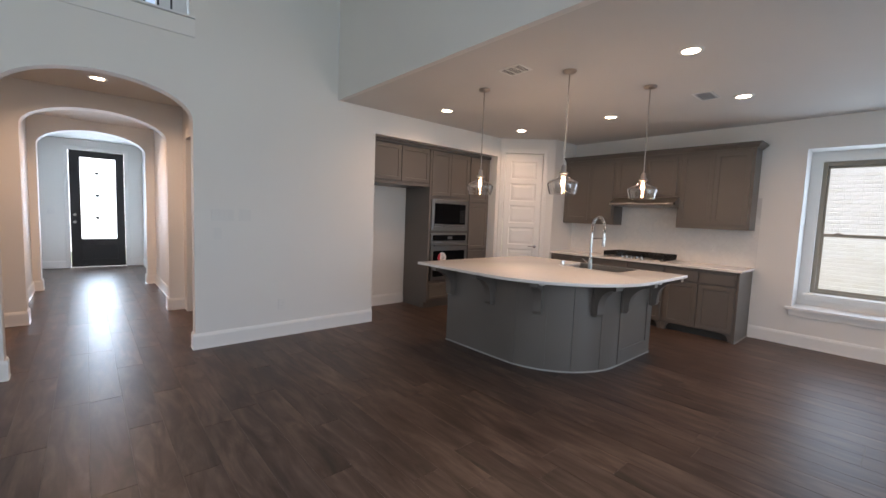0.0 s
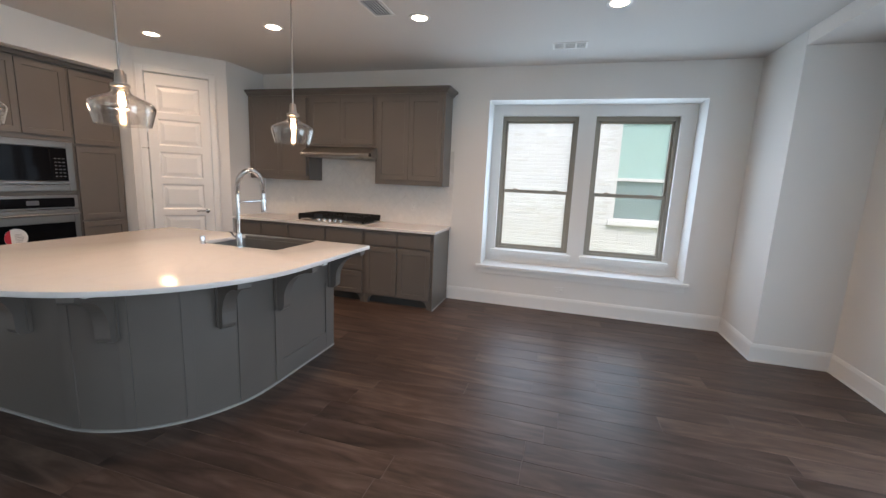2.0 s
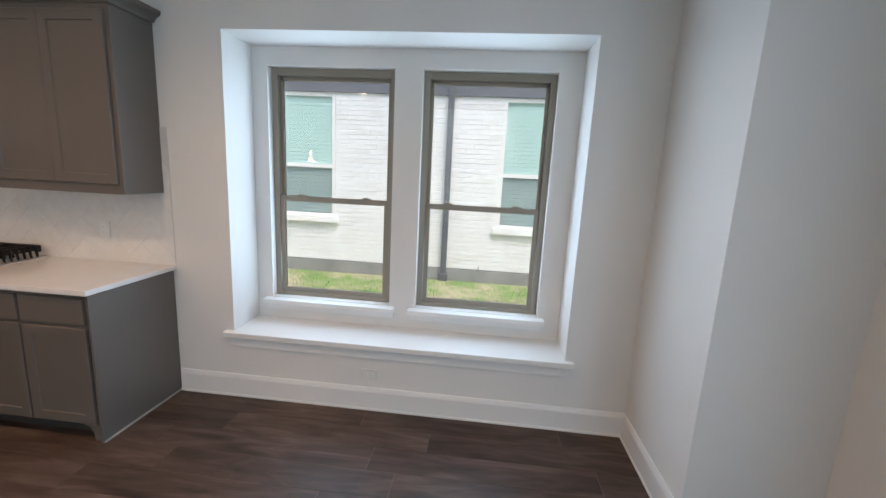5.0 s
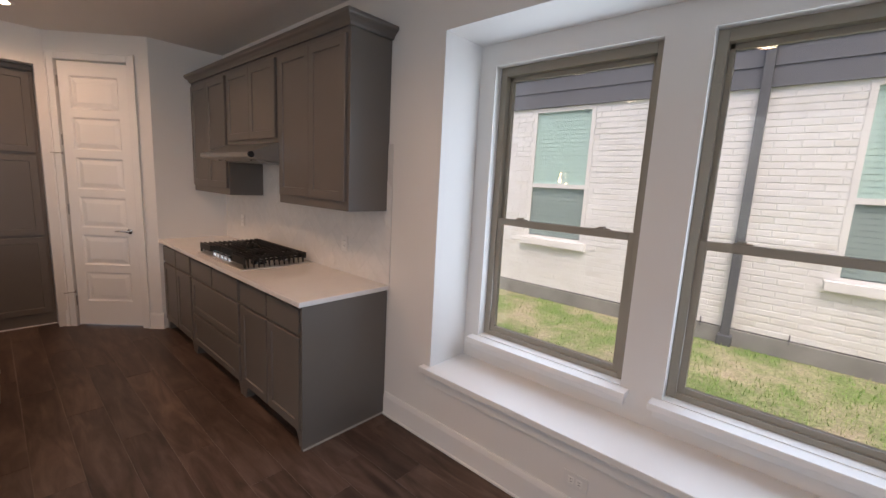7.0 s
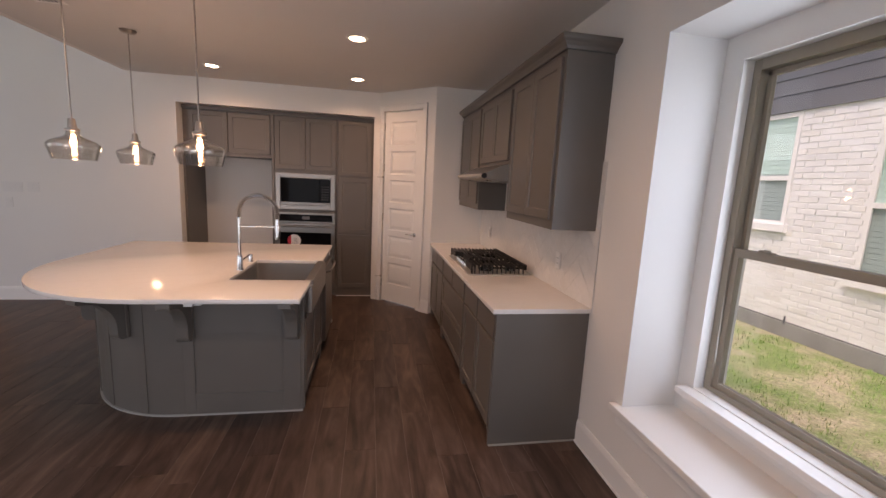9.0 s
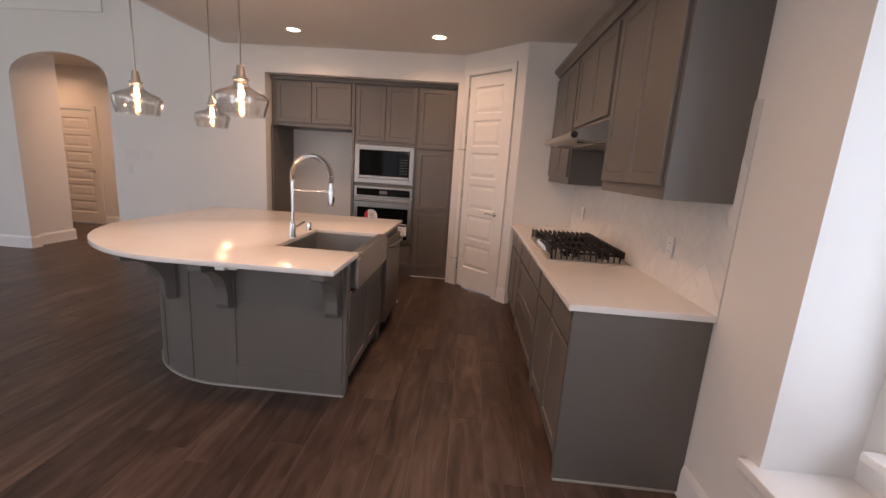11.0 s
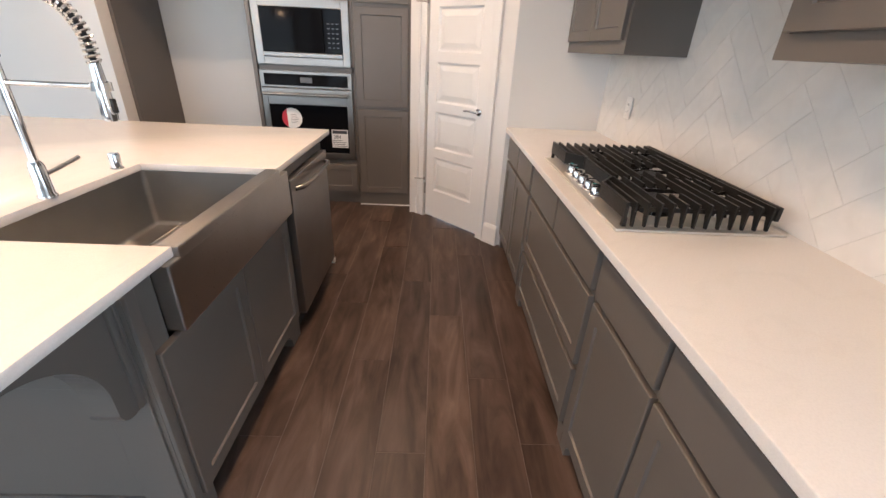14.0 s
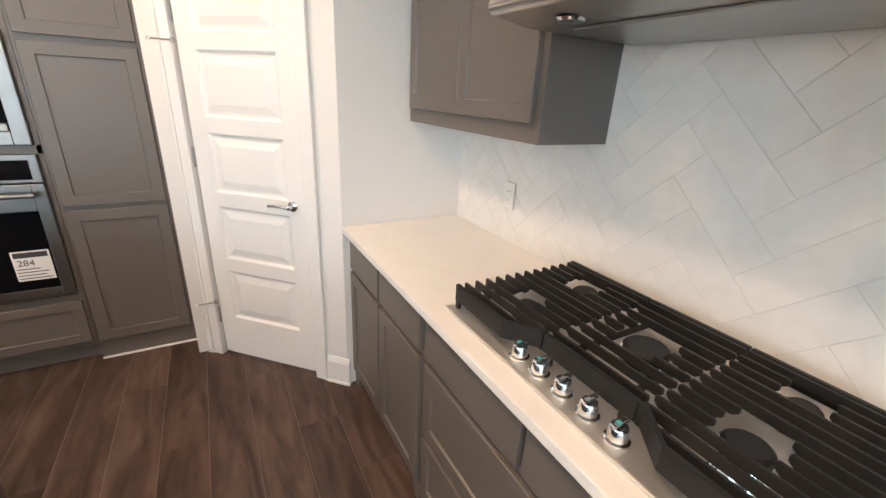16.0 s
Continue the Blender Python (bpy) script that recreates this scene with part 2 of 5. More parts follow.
SIDING = paint("grey_siding", (0.15, 0.155, 0.175), 0.6, 0.06, 0.2, 60)
SLATE = paint("grey_downspout", (0.12, 0.125, 0.135), 0.45, 0.05, 0.05)
CONCRETE = paint("foundation_concrete", (0.27, 0.265, 0.255), 0.9, 0.15, 0.5, 50, 3)
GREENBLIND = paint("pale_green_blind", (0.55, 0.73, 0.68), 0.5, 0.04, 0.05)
# shaded copy of the blind: dimness of the lower sash is in the colour
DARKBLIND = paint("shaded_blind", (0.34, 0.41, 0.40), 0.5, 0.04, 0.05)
LAWN = grass_mat("lawn_soil", (0.20, 0.28, 0.09), (0.48, 0.41, 0.28))
BLADE = grass_mat("grass_blades", (0.26, 0.46, 0.12), (0.52, 0.52, 0.28))
SHINGLE = paint("roof_shingle", (0.06, 0.055, 0.05), 0.9, 0.2, 0.5, 40, 4)


# ---- building helpers ----
def box(bm, a, b, bev=0.0):
    x0, y0, z0 = (min(p, q) for p, q in zip(a, b))
    x1, y1, z1 = (max(p, q) for p, q in zip(a, b))
    made = bmesh.ops.create_cube(bm, size=1, matrix=Matrix.Translation(((x0 + x1) / 2, (y0 + y1) / 2, (z0 + z1) / 2)) @ Matrix.Diagonal((x1 - x0, y1 - y0, z1 - z0, 1)))
    if bev:
        edges = list({e for v in made["verts"] for e in v.link_edges})
        bmesh.ops.bevel(bm, geom=edges, offset=bev, segments=2, profile=0.6, affect='EDGES')
    return bm


def boxes(*pairs, bev=0.0):
    bm = bmesh.new()
    for a, b in pairs:
        box(bm, a, b, bev)
    return bm


def lathe(bm, profile, at=(0, 0, 0), seg=32, axis='Z', close=False):
    """Turn (radius, height) points about an axis through at."""
    rings = []
    for r, h in profile:
        ring = []
        for i in range(seg):
            a = 2 * math.pi * i / seg
            u, v = r * math.cos(a), r * math.sin(a)
            p = {'Z': (u, v, h), 'X': (h, u, v), 'Y': (v, h, u)}[axis]
            ring.append(bm.verts.new(Vector(p) + Vector(at)))
        rings.append(ring)
    for r0, r1 in zip(rings, rings[1:]):
        for i in range(seg):
            bm.faces.new((r0[i], r0[(i + 1) % seg], r1[(i + 1) % seg], r1[i]))
    if close:
        bm.faces.new(rings[0][::-1])
        bm.faces.new(rings[-1])
    return bm


def tube(bm, pts, r, seg=10, caps=True):
    pts = [Vector(p) for p in pts]
    rings, up = [], None
    for i, p in enumerate(pts):
        d = (pts[min(i + 1, len(pts) - 1)] - pts[max(i - 1, 0)]).normalized()
        if up is None:
            up = d.orthogonal().normalized()
        up = (up - d * up.dot(d)).normalized()
        side = d.cross(up)
        rings.append([bm.verts.new(p + r * (math.cos(2 * math.pi * k / seg) * up + math.sin(2 * math.pi * k / seg) * side)) for k in range(seg)])
    for r0, r1 in zip(rings, rings[1:]):
        for k in range(seg):
            bm.faces.new((r0[k], r0[(k + 1) % seg], r1[(k + 1) % seg], r1[k]))
    if caps:
        bm.faces.new(rings[0][::-1])
        bm.faces.new(rings[-1])
    return bm


def prism(bm, outline, axis, a, b):
    """Extrude a 2D outline (convex or not) along an axis from a to b."""
    def P(u, v, w):
        return {'X': (w, u, v), 'Y': (u, w, v), 'Z': (u, v, w)}[axis]
    lo = [bm.verts.new(P(u, v, a)) for u, v in outline]
    hi = [bm.verts.new(P(u, v, b)) for u, v in outline]
    n = len(outline)
    for i in range(n):
        bm.faces.new((lo[i], lo[(i + 1) % n], hi[(i + 1) % n], hi[i]))
    bm.faces.new(lo[::-1])
    bm.faces.new(hi)
    return bm


def finish(bm, name, material, smooth=False):
    bmesh.ops.recalc_face_normals(bm, faces=bm.faces[:])
    me = bpy.data.meshes.new(name)
    bm.to_mesh(me)
    bm.free()
    me.materials.append(material)
    if smooth:
        me.polygons.foreach_set("use_smooth", [True] * len(me.polygons))
        me.set_sharp_from_angle(angle=radians(40))
    return me


FRAMES = {}


def thing(name, at, label, category, group="", turn=0.0, kind=""):
    e = new(name)
    e.matrix_world = pose(*at, 0, 0, turn)
    e.empty_display_size = 0.1
    FRAMES[e.name] = pose(*at, 0, 0, turn)
    return tagged(e, label, category, group, kind)


def part(name, bm, material, parent, label="", smooth=False, local=False):
    """One mesh object under a thing or a part. Vertices are in the world unless local."""
    m = FRAMES[parent.name]
    if not local:
        bmesh.ops.transform(bm, matrix=m.inverted(), verts=bm.verts[:])
    o = new(name, finish(bm, name, material, smooth))
    o.parent = parent
    FRAMES[o.name] = m
    return tagged(o, label)


def solid(name, bm, material, label, category, kind="structure", smooth=False):
    o = new(name, finish(bm, name, material, smooth))
    FRAMES[o.name] = Matrix()
    return tagged(o, label, category, kind=kind)


def shaker(w, h, t=0.02, rail=0.055, rec=0.008, slope=0.004):
    """Shaker front in local space: x across, z up, back at y=0, face at y=-t, panel sunk."""
    bm = bmesh.new()
    c = 0.0025
    rings = [(0, 0), (0, -t + c), (c, -t), (rail, -t), (rail + slope, -t + rec)]
    loops = []
    for inset, y in rings:
        loops.append([bm.verts.new(p) for p in ((inset, y, inset), (w - inset, y, inset), (w - inset, y, h - inset), (inset, y, h - inset))])
    for a, b in zip(loops, loops[1:]):
        for i in range(4):
            bm.faces.new((a[i], a[(i + 1) % 4], b[(i + 1) % 4], b[i]))
    bm.faces.new(loops[-1])
    bm.faces.new(loops[0][::-1])
    return bm


def slab(w, h, t=0.02):
    bm = bmesh.new()
    box(bm, (0, -t, 0), (w, 0, h), 0.003)
    return bm


def front(name, bm, m, parent, material=None, label=""):
    """A door or drawer front set at the world pose m."""
    bmesh.ops.transform(bm, matrix=m, verts=bm.verts[:])
    return part(name, bm, material or CAB, parent, label)


def arch_wall(x0, x1, y0, y1, ox0, ox1, spring, apex, top, floor=0.0, seg=28):
    """Wall along x with an elliptical arched opening ox0..ox1."""
    bm = bmesh.new()
    if ox0 > x0:
        box(bm, (x0, y0, floor), (ox0, y1, top))
    if x1 > ox1:
        box(bm, (ox1, y0, floor), (x1, y1, top))
    cx, hw = (ox0 + ox1) / 2, (ox1 - ox0) / 2
    pts = [(cx - hw * math.cos(math.pi * i / seg), spring + (apex - spring) * math.sin(math.pi * i / seg)) for i in range(seg + 1)]
    cols = [[bm.verts.new((x, y, z)) for y, z in ((y0, zc), (y1, zc), (y1, top), (y0, top))] for x, zc in pts]
    for a, b in zip(cols, cols[1:]):
        for i in range(4):
            bm.faces.new((a[i], a[(i + 1) % 4], b[(i + 1) % 4], b[i]))
    return bm


# ---- structure ----
CEIL_Z, HIGH_Z, SOFFIT_Z = 2.83, 5.6, 2.71
EAST, NORTH, JOG_Y, SOUTH_Y, JOG_X = 6.97, 4.84, -1.69, -2.285, 6.19

floor = solid("floor", boxes(((-4.3, -5.3, -0.12), (2.65, 13.0, -0.0014)), ((2.65, SOUTH_Y - 0.15, -0.12), (7.45, 5.75, -0.0014))), GROUT, "dark brown wood-look plank tile floor with thin grout lines", "floor")

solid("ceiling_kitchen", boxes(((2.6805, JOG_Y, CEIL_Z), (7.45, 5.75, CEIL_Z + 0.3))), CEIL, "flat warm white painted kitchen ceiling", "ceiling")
solid("ceiling_soffit", boxes(((2.6805, -2.6, SOFFIT_Z), (7.45, JOG_Y - 0.002, CEIL_Z + 0.3))), WALL, "dropped white painted soffit", "ceiling")
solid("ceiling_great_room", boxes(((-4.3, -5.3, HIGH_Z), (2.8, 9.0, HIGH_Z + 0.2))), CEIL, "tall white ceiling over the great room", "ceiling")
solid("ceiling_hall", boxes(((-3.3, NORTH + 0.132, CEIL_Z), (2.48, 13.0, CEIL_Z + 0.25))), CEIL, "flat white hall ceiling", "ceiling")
solid("wall_over_kitchen", boxes(((2.62, -2.6, CEIL_Z), (2.68, NORTH - 0.002, HIGH_Z))), WALL, "white upper wall above the kitchen ceiling edge", "wall")

# east wall with the deep window recess
R0, R1, RZ0, RZ1 = -1.272, 1.008, 0.452, 2.46
W = ((-0.02, 0.895), (-1.115, -0.215))
WZ0, WZ1, BACK = 0.656, 2.335, 7.30
bm = boxes(((EAST, R1, 0), (BACK, 5.75, CEIL_Z + 0.3)), ((EAST, JOG_Y - 0.15, 0), (BACK, R0, CEIL_Z + 0.3)), ((EAST, R0, 0), (BACK, R1, RZ0)), ((EAST, R0, RZ1), (BACK, R1, CEIL_Z + 0.3)))
box(bm, (BACK, JOG_Y - 0.15, 0), (7.5, W[1][0], CEIL_Z + 0.3))
box(bm, (BACK, W[1][1], 0), (7.5, W[0][0], CEIL_Z + 0.3))
box(bm, (BACK, W[0][1], 0), (7.5, 5.75, CEIL_Z + 0.3))
for a, b in W:
    box(bm, (BACK, a, 0), (7.5, b, WZ0))
    box(bm, (BACK, a, WZ1), (7.5, b, CEIL_Z + 0.3))
solid("wall_east", bm, WALL, "white painted wall with a deep window recess", "wall")
solid("wall_jog", boxes(((JOG_X, SOUTH_Y - 0.15, 0), (EAST - 0.002, JOG_Y, SOFFIT_Z - 0.001)), ((JOG_X + 0.002, JOG_Y - 0.1, SOFFIT_Z), (EAST - 0.002, JOG_Y, CEIL_Z - 0.001))), WALL, "white painted wall return beside the window", "wall")
# the gap from x 3.0 to 4.7 is assumed, cut for the fill lamp
solid("wall_south", boxes(((2.78, SOUTH_Y - 0.15, 0), (3.0, SOUTH_Y, SOFFIT_Z - 0.001)), ((4.7, SOUTH_Y - 0.15, 0), (JOG_X - 0.001, SOUTH_Y, SOFFIT_Z - 0.001)), ((3.0, SOUTH_Y - 0.15, 2.42), (4.7, SOUTH_Y, SOFFIT_Z - 0.001))), WALL, "plain white painted wall with an assumed, unseen door opening", "wall")
solid("wall_divider", boxes(((2.64, SOUTH_Y - 0.15, 0), (2.778, -1.2, SOFFIT_Z - 0.001)), ((2.64, JOG_Y + 0.001, SOFFIT_Z - 0.001), (2.778, -1.2, CEIL_Z - 0.001))), WALL, "white wall end between great room and kitchen", "wall")

PX, PY = 5.628, 4.867
# north wall: arch to the hall, balcony opening above it, kitchen recess
AX0, AX1, SPRING, APEX = -0.265, 1.08, 2.31, 2.62
bm = arch_wall(-4.15, 3.162, NORTH, NORTH + 0.13, AX0, AX1, SPRING, APEX, 3.27)
box(bm, (1.06, NORTH, 3.27), (2.62, NORTH + 0.13, HIGH_Z))
box(bm, (-4.15, NORTH, 3.27), (-2.4, NORTH + 0.13, HIGH_Z))
box(bm, (-2.4, NORTH, 4.75), (1.06, NORTH + 0.13, HIGH_Z))
box(bm, (3.162, NORTH, 2.517), (5.585, NORTH + 0.13, 3.27))
box(bm, (5.585, NORTH, 0), (PX + 0.027, NORTH + 0.13, 3.1))
solid("wall_north", bm, WALL, "tall white painted wall with an arched hall opening", "wall")
solid("wall_recess", boxes(((3.02, 5.62, 0), (5.75, 5.74, 3.0))), WALL, "white back wall of the refrigerator recess", "wall")
solid("wall_recess_side", boxes(((3.02, NORTH + 0.132, 0), (3.161, 5.618, 3.0))), WALL, "white side wall of the recess", "wall")
solid("wall_recess_end", boxes(((5.588, NORTH + 0.132, 0), (5.70, 5.618, 3.0))), WALL, "white end wall of the recess", "wall")

# corner pantry: angled wall with its door opening and a short return wall
S0, S1, DOOR_H = 0.128, 0.780, 2.585
pantry = pose(PX, PY, 0, 0, 0, -45)
bm = boxes(((0.0, 0, 0), (S0, 0.11, 3.0)), ((S1, 0, 0), (0.972, 0.11, 3.0)), ((S0, 0, DOOR_H), (S1, 0.11, 3.0)))
bmesh.ops.transform(bm, matrix=pantry, verts=bm.verts[:])
solid("wall_pantry", bm, WALL, "angled white wall of the corner pantry", "wall")
solid("wall_pantry_side", boxes(((6.315, 4.18, 0), (EAST - 0.001, 4.29, 3.0))), WALL, "short white wall beside the counter", "wall")

# closing walls of the great room, with tall window openings
bm = boxes(((-4.15, -5.2, 0), (-3.4, -5.0, HIGH_Z)), ((1.8, -5.2, 0), (2.65, -5.0, HIGH_Z)), ((-3.4, -5.2, 0), (1.8, -5.0, 0.5)), ((-3.4, -5.2, 4.1), (1.8, -5.0, HIGH_Z)), ((-1.85, -5.2, 0.5), (-1.55, -5.0, 4.1)), ((-0.05, -5.2, 0.5), (0.25, -5.0, 4.1)))
solid("wall_great_room_south", bm, WALL, "white great room wall with tall windows", "wall")
bm = boxes(((-4.2, -5.2, 0), (-4.0, -1.5, HIGH_Z)), ((-4.2, 2.5, 0), (-4.0, 5.03, HIGH_Z)), ((-4.2, -1.5, 0), (-4.0, 2.5, 0.6)), ((-4.2, -1.5, 3.8), (-4.0, 2.5, HIGH_Z)))
solid("wall_great_room_west", bm, WALL, "white great room side wall with a wide window", "wall")
solid("wall_great_room_east", boxes(((2.5, -5.2, 0), (2.65, SOUTH_Y - 0.151, HIGH_Z)), ((2.5, SOUTH_Y - 0.15, SOFFIT_Z + 0.5), (2.65, -2.601, HIGH_Z))), WALL, "white painted great room wall", "wall")

# hall beyond the arch
H0, H1 = -0.36, 1.18
bm = boxes(((H0 - 0.15, 4.972, 0), (H0, 5.56, CEIL_Z)), ((-3.2, 4.972, 0), (H0 - 0.152, 5.09, CEIL_Z)))
solid("wall_hall_corner", bm, WALL, "white hall wall corner", "wall")
DX0, DX1, CROSS_H = -1.84, -1.09, 2.09
bm = boxes(((-3.2, 6.86, 0), (DX0, 7.01, CEIL_Z)), ((DX1, 6.86, 0), (H0 - 0.12, 7.01, CEIL_Z)), ((DX0, 6.86, CROSS_H), (DX1, 7.01, CEIL_Z)))
solid("wall_cross_hall", bm, WALL, "white cross hall wall with a panelled door", "wall")
solid("wall_cross_hall_end", boxes(((-3.3, 5.15, 0), (-3.202, 7.01, CEIL_Z))), WALL, "white end wall of the cross hall", "wall")
solid("arch_hall_middle", arch_wall(H0 - 0.12, H1 + 0.15, 6.86, 7.06, H0 + 0.07, H1 - 0.06, 2.33, 2.62, CEIL_Z - 0.001), WALL, "white painted arch across the hall", "arch")
solid("arch_hall_far", arch_wall(H0 - 0.12, H1 + 0.15, 9.35, 9.6, H0 + 0.05, H1 - 0.08, 2.37, 2.67, CEIL_Z - 0.001), WALL, "white painted arch before the entry", "arch")
solid("wall_hall_left", boxes(((H0 - 0.15, 7.062, 0), (H0 - 0.05, 9.348, CEIL_Z)), ((-0.60, 9.602, 0), (-0.50, 12.3, CEIL_Z)), ((-0.60, 9.45, 0), (H0 - 0.122, 9.6, CEIL_Z))), WALL, "white hall side wall", "wall")
bm = boxes(((1.30, 4.972, 0), (1.42, 5.35, CEIL_Z)), ((1.30, 5.35, 2.37), (1.42, 6.65, CEIL_Z)), ((1.30, 6.65, 0), (1.42, 6.86, CEIL_Z)), ((H1 + 0.05, 7.062, 0), (1.42, 9.348, CEIL_Z)), ((1.30, 9.602, 0), (1.42, 12.3, CEIL_Z)))
solid("wall_hall_right", bm, WALL, "white hall side wall with an opening", "wall")
solid("wall_side_room", boxes(((2.48, 4.972, 0), (2.6, 7.01, CEIL_Z)), ((1.422, 6.87, 0), (2.478, 7.01, CEIL_Z))), WALL, "white wall in the side passage", "wall")
FX0, FX1, FH, FY = -0.01, 0.96, 2.61, 12.3
bm = boxes(((-0.60, FY, 0), (FX0, FY + 0.15, CEIL_Z)), ((FX1, FY, 0), (1.42, FY + 0.15, CEIL_Z)), ((FX0, FY, FH), (FX1, FY + 0.15, CEIL_Z)))
solid("wall_entry", bm, WALL, "white entry wall around the front door", "wall")

# upper landing behind the balcony opening
solid("landing_floor", boxes(((-4.15, 4.972, 3.12), (2.5, 8.6, 3.25))), WALL, "upper landing floor edge", "floor")
bm = boxes(((-4.15, 8.4, 3.25), (-2.2, 8.55, HIGH_Z)), ((1.2, 8.4, 3.25), (2.6, 8.55, HIGH_Z)), ((-2.2, 8.4, 3.25), (1.2, 8.55, 3.4)), ((-2.2, 8.4, 5.0), (1.2, 8.55, HIGH_Z)), ((2.5, 4.972, 3.25), (2.6, 8.4, HIGH_Z)), ((-4.25, 4.972, 3.25), (-4.152, 8.55, HIGH_Z)))
solid("wall_landing", bm, WALL, "white upper landing wall with a wide window", "wall")


def skirt(p, q, nx, ny, h=0.165, t=0.017):
    """Baseboard from p to q, standing off the wall towards (nx, ny)."""
    d = Vector((q[0] - p[0], q[1] - p[1], 0))
    prof = [(0, 0.0), (t + 0.006, 0.0), (t + 0.006, 0.012), (t, 0.016), (t, h - 0.03), (t * 0.72, h - 0.012), (t * 0.45, h), (0, h)]
    bm = bmesh.new()
    a = [bm.verts.new((p[0] + nx * u, p[1] + ny * u, v)) for u, v in prof]
    b = [bm.verts.new((q[0] + nx * u, q[1] + ny * u, v)) for u, v in prof]
    for i in range(len(prof)):
        j = (i + 1) % len(prof)
        bm.faces.new((a[i], a[j], b[j], b[i]))
    bm.faces.new(a[::-1])
    bm.faces.new(b)
    return solid("baseboard", bm, TRIM, "tall white painted baseboard", "baseboard")


r2 = math.sqrt(0.5)
for p, q, nx, ny in (
        ((EAST, JOG_Y), (EAST, 1.425), -1, 0), ((JOG_X, JOG_Y), (EAST - 0.024, JOG_Y), 0, 1),
        ((JOG_X, SOUTH_Y), (JOG_X, JOG_Y + 0.023), -1, 0), ((4.7, SOUTH_Y), (JOG_X - 0.024, SOUTH_Y), 0, 1), ((2.64, -1.2), (2.778, -1.2), 0, 1),
        ((AX1 - 0.023, NORTH), (3.162, NORTH), 0, -1), ((AX1, NORTH), (AX1, NORTH + 0.13), -1, 0),
        ((3.20, 5.62), (4.22, 5.62), 0, -1), ((-4.0, NORTH), (AX0 + 0.023, NORTH), 0, -1), ((AX0, NORTH), (AX0, NORTH + 0.13), 1, 0),
        ((H0, 4.972), (H0, 5.583), 1, 0), ((H0 - 0.15, 5.56), (H0, 5.56), 0, 1),
        ((DX1 + 0.09, 6.86), (H0 + 0.07, 6.86), 0, -1), ((H0 + 0.07, 6.837), (H0 + 0.07, 7.083), 1, 0),
        ((H0 - 0.05, 7.06), (H0 - 0.05, 9.35), 1, 0), ((H0 - 0.05, 9.35), (H0 + 0.07, 9.35), 0, -1), ((H0 + 0.05, 9.33), (H0 + 0.05, 9.6), 1, 0),
        ((H1 - 0.08, 6.86), (1.30, 6.86), 0, -1), ((H1 - 0.06, 6.837), (H1 - 0.06, 7.083), -1, 0), ((H1 + 0.05, 7.06), (H1 + 0.05, 9.35), -1, 0),
        ((H1 - 0.08, 9.35), (H1 + 0.05, 9.35), 0, -1), ((H1 - 0.08, 9.33), (H1 - 0.08, 9.6), -1, 0),
        ((1.30, 9.6), (1.30, 12.3), -1, 0), ((-0.50, FY), (FX0 - 0.09, FY), 0, -1), ((FX1 + 0.09, FY), (1.30, FY), 0, -1),
        ((PX + 0.022, PY - 0.022), (PX + (S0 - 0.074) * r2, PY - (S0 - 0.074) * r2), -r2, -r2), ((PX + (S1 + 0.074) * r2, PY - (S1 + 0.074) * r2), (6.329, 4.166), -r2, -r2)):
    skirt(p, q, nx, ny)

# ---- window recess: board, aprons, two double-hung windows ----
bm = boxes(((6.925, -1.325, 0.454), (BACK - 0.002, 1.068, 0.492)), bev=0.006)
solid("window_stool", bm, TRIM, "deep white painted window sill board", "window sill")
solid("window_apron", boxes(((6.953, -1.29, 0.385), (EAST - 0.001, 1.03, 0.4525)), bev=0.004), TRIM, "white apron board under the sill", "trim")


